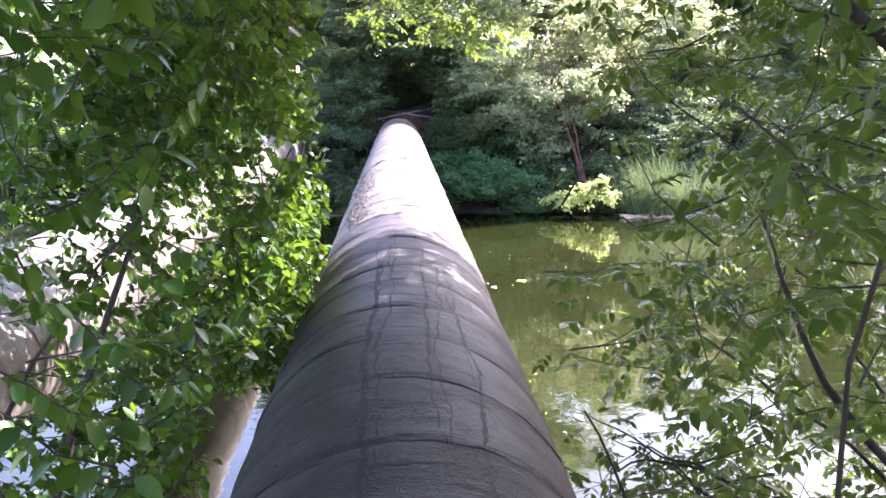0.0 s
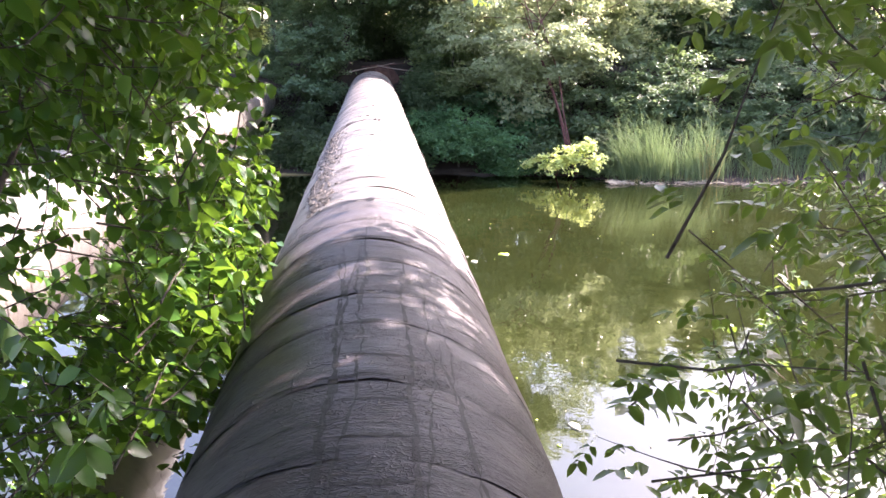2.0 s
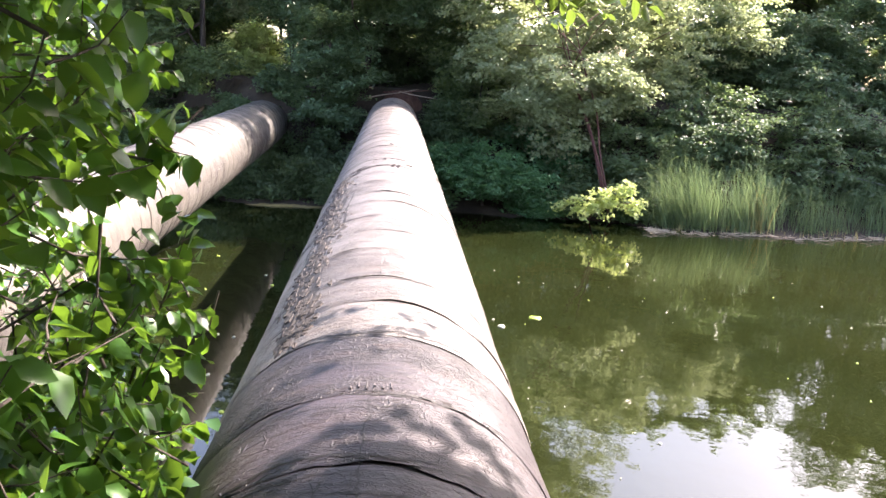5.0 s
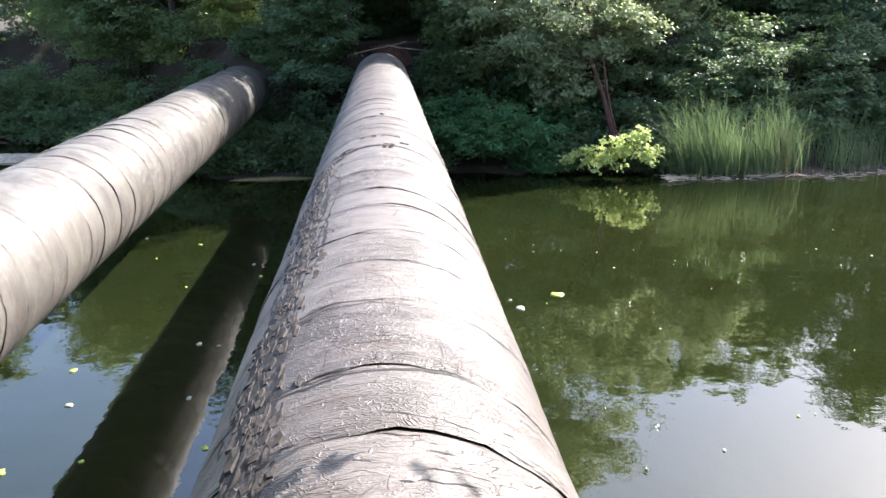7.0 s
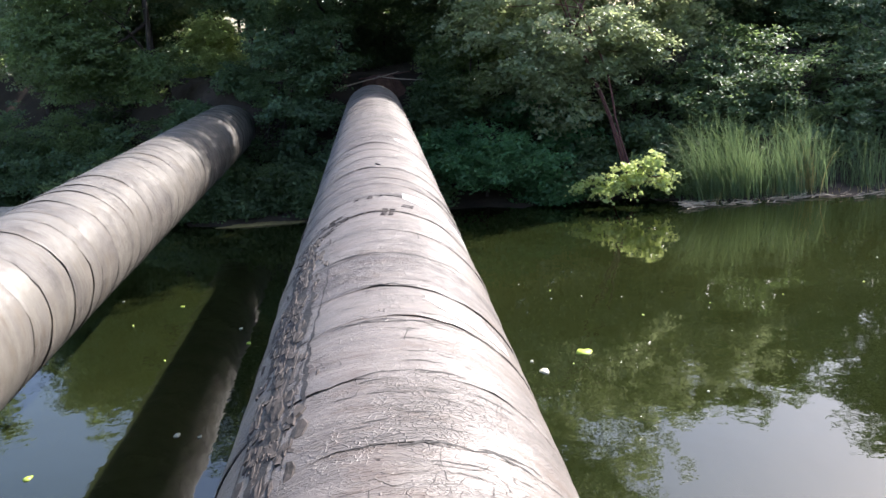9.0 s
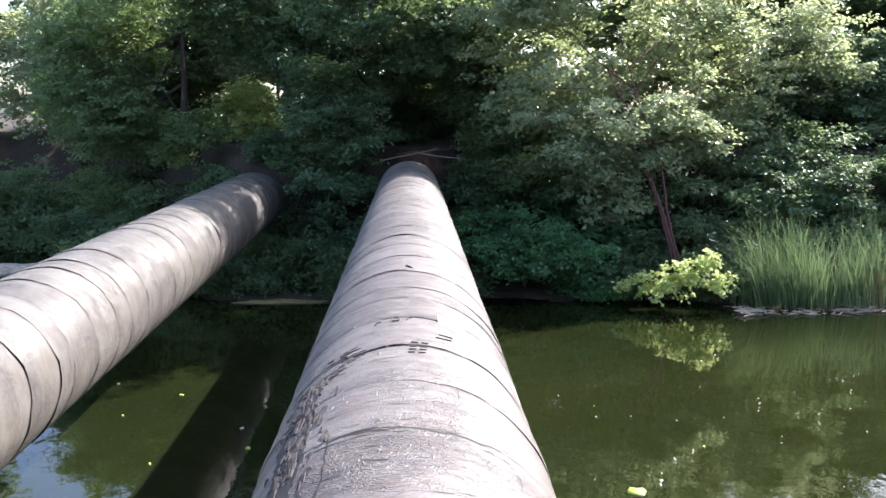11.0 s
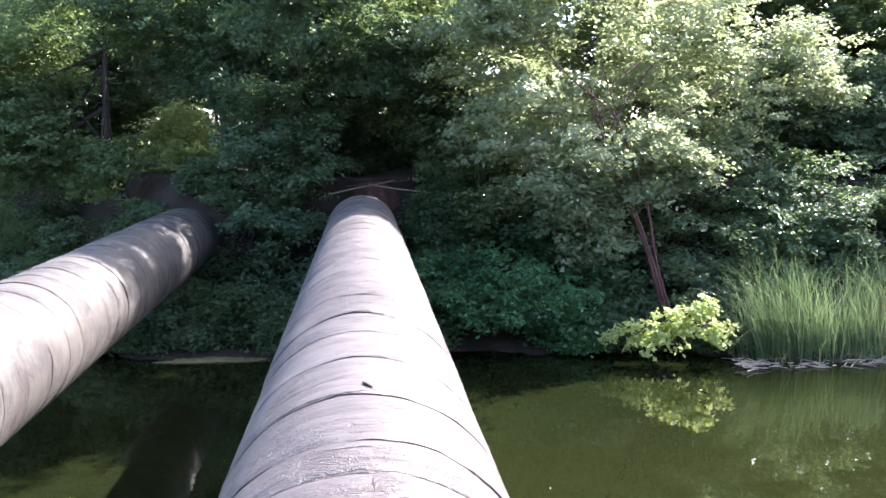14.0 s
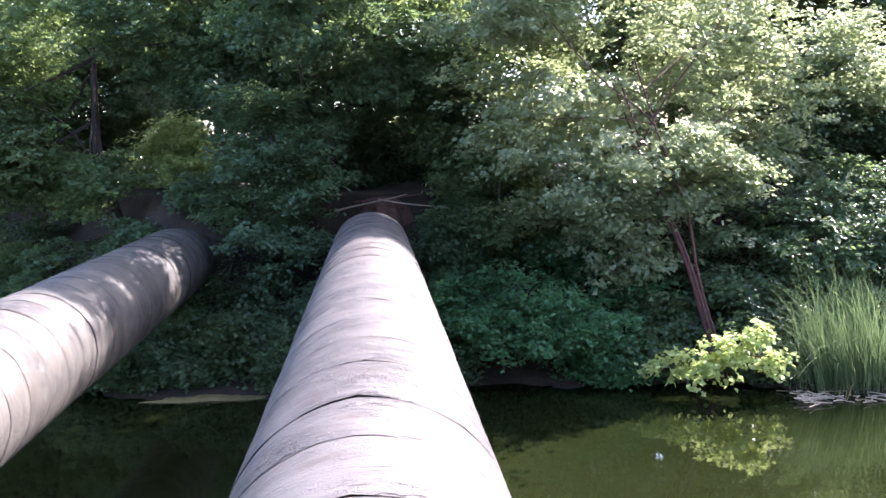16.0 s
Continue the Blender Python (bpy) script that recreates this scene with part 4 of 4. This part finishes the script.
def pipe_skin():
    vs, fs, o = [], [], 0
    for ch in main_pipe.children:
        if ch.name.startswith("wrap"):
            vs += [v.co[:] for v in ch.data.vertices]
            fs += [[i + o for i in p.vertices] for p in ch.data.polygons]
            o = len(vs)
    return BVHTree.FromPolygons(vs, fs)


SKIN = pipe_skin()


def on_pipe(th, y, lift=0.002):
    """The point of the felt at an angle from the top (to the right) and a distance along."""
    cz = float(path_main(y)[1])
    d = Vector((math.sin(th), 0, math.cos(th)))
    hit = SKIN.ray_cast(Vector((0, y, cz)) + d * 1.2, -d, 1.0)[0]
    base = hit if hit is not None else Vector((0, y, cz)) + d * (R1 - 0.02)
    return base + d * lift


def ribbon(line, widths, across):
    """A thin strip on the felt along (angle, y) points; across 1: width runs along the pipe."""
    v = []
    for (th, y), w in zip(line, widths):
        if across:
            v += [on_pipe(th, y - w), on_pipe(th, y + w)]
        else:
            v += [on_pipe(th - w / R1, y), on_pipe(th + w / R1, y)]
    f = [[2 * k, 2 * k + 1, 2 * k + 3, 2 * k + 2] for k in range(len(line) - 1)]
    return v, f


def joined(pieces, name, mat):
    vs, fs = [], []
    for v, f in pieces:
        o = len(vs)
        vs += [tuple(k) for k in v]
        fs += [[i + o for i in q] for q in f]
    me = mesh_from(name, np.array(vs), np.array(fs), mat)
    ob = part_mesh(name, me, main_pipe)
    ob.matrix_parent_inverse = Matrix.Translation(-main_pipe.location)
    return tagged(ob, kind="stuff")


def ring_crack(th0, th1, y, w, wander=0.012):
    n = max(5, int(abs(th1 - th0) * R1 / 0.025))
    t = np.linspace(0, 1, n)
    yy = y + np.cumsum(rng.normal(0, wander, n)) * 0.5
    ww = w * np.sin(np.pi * np.clip(t, 0.02, 0.98)) ** 0.5 * rng.uniform(0.15, 1.3, n)
    return ribbon(list(zip(th0 + (th1 - th0) * t, yy)), ww, True)


def long_crack(th, y0, y1, w):
    n = max(5, int(abs(y1 - y0) / 0.03))
    t = np.linspace(0, 1, n)
    tt = th + np.cumsum(rng.normal(0, 0.010, n)) * 0.6
    ww = w * np.sin(np.pi * np.clip(t, 0.02, 0.98)) ** 0.5 * rng.uniform(0.15, 1.2, n)
    return ribbon(list(zip(tt, y0 + (y1 - y0) * t)), ww, False)


cracks = []
for s in SEAMS[3:]:
    for k in range(3):
        a = rng.uniform(-1.3, 0.9)
        cracks.append(ring_crack(a, a + rng.uniform(0.3, 1.1), s, rng.uniform(0.003, 0.0065)))
for a, b, s, w in ((-0.85, 1.15, 11.42, 0.011), (-1.0, 0.5, 10.11, 0.012), (-0.95, 0.2, 13.22, 0.010), (-0.75, 0.55, 12.48, 0.010), (-0.6, 0.6, 15.2, 0.006), (-0.8, -0.05, 20.15, 0.011), (-0.7, -0.1, 20.45, 0.008), (0.3, 1.0, 19.1, 0.008), (-0.9, -0.1, 16.5, 0.008), (-0.5, 0.5, 16.5, 0.006)):
    cracks.append(ring_crack(a, b, s, w * 0.95))
for k in range(650):
    y = 4.5 + 23 * rng.random() ** 1.1
    a = rng.normal(0.0, 0.55)
    cracks.append(ring_crack(a, a + rng.uniform(0.05, 0.32), y, rng.uniform(0.0015, 0.0045)))
for th, y0, y1, w in ((-0.13, 5.2, 10.1, 0.008), (-0.17, 7.6, 10.1, 0.006), (0.25, 5.8, 9.9, 0.007), (0.42, 6.5, 9.4, 0.005), (-0.15, 8.4, 9.6, 0.012), (-0.55, 13.3, 16.6, 0.010), (-0.72, 12.2, 15.0, 0.009), (-0.62, 11.6, 13.0, 0.008), (-0.05, 10.1, 10.7, 0.005)):
    cracks.append(long_crack(th, y0, y1, w))
for k in range(60):
    y = rng.uniform(5, 20)
    cracks.append(long_crack(rng.normal(0, 0.5), y, y + rng.uniform(0.06, 0.3), rng.uniform(0.0015, 0.004)))
for th, y0, y1, w in ((-0.14, 5.0, 10.0, 0.020), (0.20, 6.0, 9.8, 0.015), (0.44, 5.0, 8.4, 0.013), (-0.05, 8.7, 10.2, 0.018)):
    cracks.append(long_crack(th, y0, y1, w))
for k in range(15):
    y = 4.9 + 0.36 * k + rng.normal(0, 0.06)
    cracks.append(ring_crack(-0.14, 0.20 + rng.normal(0, 0.05), y, rng.uniform(0.010, 0.020), 0.006))
    a = rng.choice((-0.9, -0.6, 0.2, 0.5))
    cracks.append(ring_crack(a, a + rng.uniform(0.25, 0.6), y + 0.15, rng.uniform(0.008, 0.018)))
joined(cracks, "cracks", TAR)


def flake(th, y, sx, sy, h):
    """A curled scab of torn felt, thicker at one side."""
    n = 6
    v = []
    for k in range(n):
        a = 2 * math.pi * k / n
        r = rng.uniform(0.65, 1.15)
        v.append(on_pipe(th + sx * r * math.cos(a) / R1, y + sy * r * math.sin(a), -0.004))
    lift = [h * rng.uniform(0.3, 1.3) for k in range(n)]
    up = Vector((math.sin(th), 0, math.cos(th)))
    c = sum(v, Vector()) / n
    v += [c + (p - c) * 0.8 + up * q for p, q in zip(v[:n], lift)]
    v.append(c + up * h * 0.9)
    f = [[k, (k + 1) % n, n + (k + 1) % n, n + k] for k in range(n)] + [[n + k, n + (k + 1) % n, 2 * n, 2 * n] for k in range(n)]
    return v, f


def joined_flakes(pieces, name, mat):
    vs, fs = [], []
    for v, f in pieces:
        o = len(vs)
        vs += [tuple(k) for k in v]
        for q in f:
            q = [i + o for i in q]
            fs += [[q[0], q[1], q[2]]] + ([[q[0], q[2], q[3]]] if q[2] != q[3] else [])
    ob = part_mesh(name, mesh_from(name, np.array(vs), np.array(fs), mat), main_pipe)
    ob.matrix_parent_inverse = Matrix.Translation(-main_pipe.location)
    return tagged(ob, kind="stuff")


scabs = []
for k in range(850):
    y = rng.uniform(11.5, 17.6)
    th = -0.64 - 0.02 * (y - 14) + 0.05 * math.sin(y * 2.3) + rng.normal(0, 0.082)
    scabs.append(flake(th, y, rng.uniform(0.010, 0.042), rng.uniform(0.03, 0.13), rng.uniform(0.002, 0.013)))
for k in range(70):
    scabs.append(flake(-0.46 + rng.normal(0, 0.07), 17.75 + rng.normal(0, 0.10), rng.uniform(0.02, 0.06), rng.uniform(0.008, 0.03), rng.uniform(0.003, 0.009)))
for k in range(45):
    scabs.append(flake(rng.normal(-0.35, 0.35), rng.uniform(6, 24), rng.uniform(0.01, 0.03), rng.uniform(0.006, 0.018), rng.uniform(0.002, 0.006)))
TORN = plain_material("torn_felt", (0.006, 0.005, 0.005), (0.055, 0.043, 0.040), 9.0, 0.95, 0.01)
joined_flakes(scabs, "torn_felt", TORN)
bed = []
for k in range(46):
    y0 = rng.uniform(11.4, 16.6)
    bed.append(long_crack(-0.64 + rng.normal(0, 0.07), y0, y0 + rng.uniform(0.5, 1.5), rng.uniform(0.014, 0.036)))
joined(bed, "torn_bed", TAR)


def patch(th0, th1, y0, y1, skew, mat, name, lift=0.003):
    """A thin painted or laid strip on the felt with ragged edges."""
    n = 26
    v, f = [], []
    for k in range(n):
        t = k / (n - 1)
        th = th0 + (th1 - th0) * t
        fade = math.sin(math.pi * min(max(t, 0.04), 0.96)) ** 0.4
        mid = (y0 + y1) / 2 + skew * (t - 0.5)
        half = (y1 - y0) / 2 * fade
        for q in (-1, -0.33, 0.33, 1):
            v.append(on_pipe(th, mid + half * q + rng.normal(0, 0.008), lift))
    for k in range(n - 1):
        for q in range(3):
            f.append([4 * k + q, 4 * k + q + 1, 4 * k + q + 5, 4 * k + q + 4])
    ob = part_mesh(name, mesh_from(name, np.array([tuple(p) for p in v]), np.array(f), mat), main_pipe, "whitish worn strip")
    ob.matrix_parent_inverse = Matrix.Translation(-main_pipe.location)


patch(0.28, 1.2, 18.15, 18.55, -0.35, LIME, "pale_strip")
patch(0.30, 0.9, 15.35, 15.6, -0.2, LIME, "pale_strip")
patch(0.35, 0.8, 22.6, 22.9, -0.2, LIME, "pale_strip")


FELT_MARK = plain_material("stamp", (0.05, 0.042, 0.042), (0.12, 0.10, 0.10), 20.0, 0.8, 0.004)


def bars(spots, name):
    """Raised stamped strokes: each (angle, y, length along, length round)."""
    pieces = []
    for th, y, dy, dth in spots:
        p = [on_pipe(th + a * dth / R1 / 2, y + b * dy / 2, h) for h in (-0.003, 0.008) for a, b in ((-1, -1), (1, -1), (1, 1), (-1, 1))]
        pieces.append((p, [[4, 5, 6, 7], [0, 1, 5, 4], [1, 2, 6, 5], [2, 3, 7, 6], [3, 0, 4, 7]]))
    joined(pieces, name, FELT_MARK)


spots = [(g + 0.008 * k, 17.66 + 0.06 * k, 0.008, 0.042) for g in (0.05, 0.125) for k in range(4)]
spots += [(-0.10, 18.42, 0.10, 0.006), (-0.075, 18.46, 0.008, 0.04), (-0.075, 18.38, 0.008, 0.04), (-0.05, 18.42, 0.06, 0.006), (0.02, 18.42, 0.07, 0.006), (0.04, 18.45, 0.008, 0.03), (-0.24, 18.36, 0.07, 0.006), (-0.22, 18.39, 0.008, 0.035), (0.30, 18.02, 0.012, 0.10), (0.32, 18.10, 0.010, 0.09)]
bars(spots, "stamped_marks")
bars([(-0.12 + 0.04 * k, 10.75 + 0.015 * (k % 2), 0.03 + 0.015 * (k % 3), 0.004) for k in range(6)], "scratched_marks")


# ---- small things ----
def stick_at(th, y, ang, ln):
    a = on_pipe(th, y, 0.008)
    b = on_pipe(th + ln * math.cos(ang) / R1, y + ln * math.sin(ang), 0.008)
    v, f = tube(bent(a, b, 0.05, 5), (0.006, 0.009, 0.008, 0.007, 0.004), 6)
    tagged(new("stick", mesh_from("stick", v, f, BARK, True)), "short dark stick lying on the pipe", "stick")


stick_at(0.0, 20.3, -1.0, 0.10)


def floating(x, y, size, mat, label):
    n = 9
    a = np.linspace(0, 2 * np.pi, n, endpoint=False) + rng.uniform(0, 6)
    r = size * rng.uniform(0.6, 1.1, n) * (0.55 + 0.45 * np.abs(np.cos(a - a[0])))
    top = np.stack([x + r * np.cos(a), y + r * np.sin(a), np.full(n, WATER + 0.010) + rng.uniform(0, 0.01, n)], -1)
    low = top * 1.0
    low[:, 2] = WATER - 0.004
    v = np.concatenate([top, low, [[x, y, WATER + 0.014]]])
    k = np.arange(n)
    m = (k + 1) % n
    f = np.concatenate([np.stack([k, m, np.full(n, 2 * n)], -1), np.stack([k, n + k, m], -1), np.stack([m, n + k, n + m], -1)])
    tagged(new("floating_leaf", mesh_from("floating_leaf", v, f, mat, True)), label, "leaf", "leaves on the water")


floating(3.03, 22.95, 0.16, LIME_LEAF, "fresh lime green leaf floating on the pond")
floating(2.27, 22.34, 0.13, PALE_LEAF, "pale dry leaf floating on the pond")
for k in range(60):
    x = rng.uniform(1.6, 11)
    floating(x, rng.uniform(8.5, 27), rng.uniform(0.012, 0.032), PALE_LEAF if rng.random() < 0.7 else LIME_LEAF, "small pale scrap floating on the pond")
for x, y in ((2.9, 13.2), (3.3, 13.0), (3.6, 12.7), (2.6, 14.4), (4.4, 11.6), (4.7, 13.6), (5.2, 12.2)):
    floating(x, y, rng.uniform(0.07, 0.13), PALE_LEAF, "pale leaf floating on the pond")
for k in range(30):
    floating(rng.uniform(-8, -1.6), rng.uniform(13, 28), rng.uniform(0.03, 0.08), LIME_LEAF if rng.random() < 0.5 else PALE_LEAF, "small leaf floating on the pond")


def slab(name, cx, cy, rx, ry, h, mat, label, category):
    """A low uneven bank of mud."""
    nr, na = 8, 40
    v, f = [[cx, cy, WATER + h]], []
    for i in range(1, nr + 1):
        for j in range(na):
            a = 2 * math.pi * j / na
            q = i / nr * (1 + 0.18 * math.sin(3 * a + cx) + 0.1 * math.sin(7 * a + cy))
            v.append([cx + rx * q * math.cos(a), cy + ry * q * math.sin(a), WATER + h * (1 - (i / nr) ** 3) - 0.05 * (i == nr) + rng.normal(0, 0.012)])
    for j in range(na):
        f.append([0, 1 + j, 1 + (j + 1) % na])
    for i in range(nr - 1):
        for j in range(na):
            a, b = 1 + i * na + j, 1 + i * na + (j + 1) % na
            f += [[a, a + na, b], [b, a + na, b + na]]
    tagged(new(name, mesh_from(name, np.array(v), np.array(f), mat, True)), label, category)


slab("mud_bank", -3.3, 33.9, 1.3, 0.22, 0.04, MUD, "low yellowish mud bank at the waterline", "mud")
slab("mud_bank", -12.5, 38.6, 2.6, 0.7, 0.14, LITTER, "pale grey mud bank in the backwater", "mud")
slab("earth_mound", 0.3, 39.0, 1.35, 1.3, 3.70, RED_SOIL, "reddish bare earth over the buried pipe", "earth")


def log(a, b, r, mat, label):
    v, f = tube(bent(a, b, 0.03, 8), np.linspace(r, r * 0.5, 8), 7)
    tagged(new("fallen_branch", mesh_from("fallen_branch", v, f, mat, True)), label, "branch")


log((-16, 43.0, WATER + 0.03), (-12.6, 43.6, WATER + 0.05), 0.05, DRY_WOOD, "grey fallen branch lying in the backwater")
log((-0.9, 37.7, -0.15), (0.9, 38.1, 0.22), 0.025, DRY_WOOD, "pale fallen branch across the pipe's end")
log((-0.4, 38.1, 0.05), (1.3, 38.4, 0.2), 0.02, BARK_RED, "reddish fallen branch across the pipe's end")
log((0.2, 37.9, 0.12), (1.9, 37.5, -0.1), 0.02, DRY_WOOD, "thin pale fallen branch by the pipe's end")
v, f = tube(bent((11.0, 35.8, -0.7), (24.0, 31.5, -3.05), 0.0, 14, 0.2), np.full(14, 0.008), 6)
tagged(new("cable", mesh_from("cable", v, f, WIRE, True)), "thin grey cable slung over the reeds", "cable")
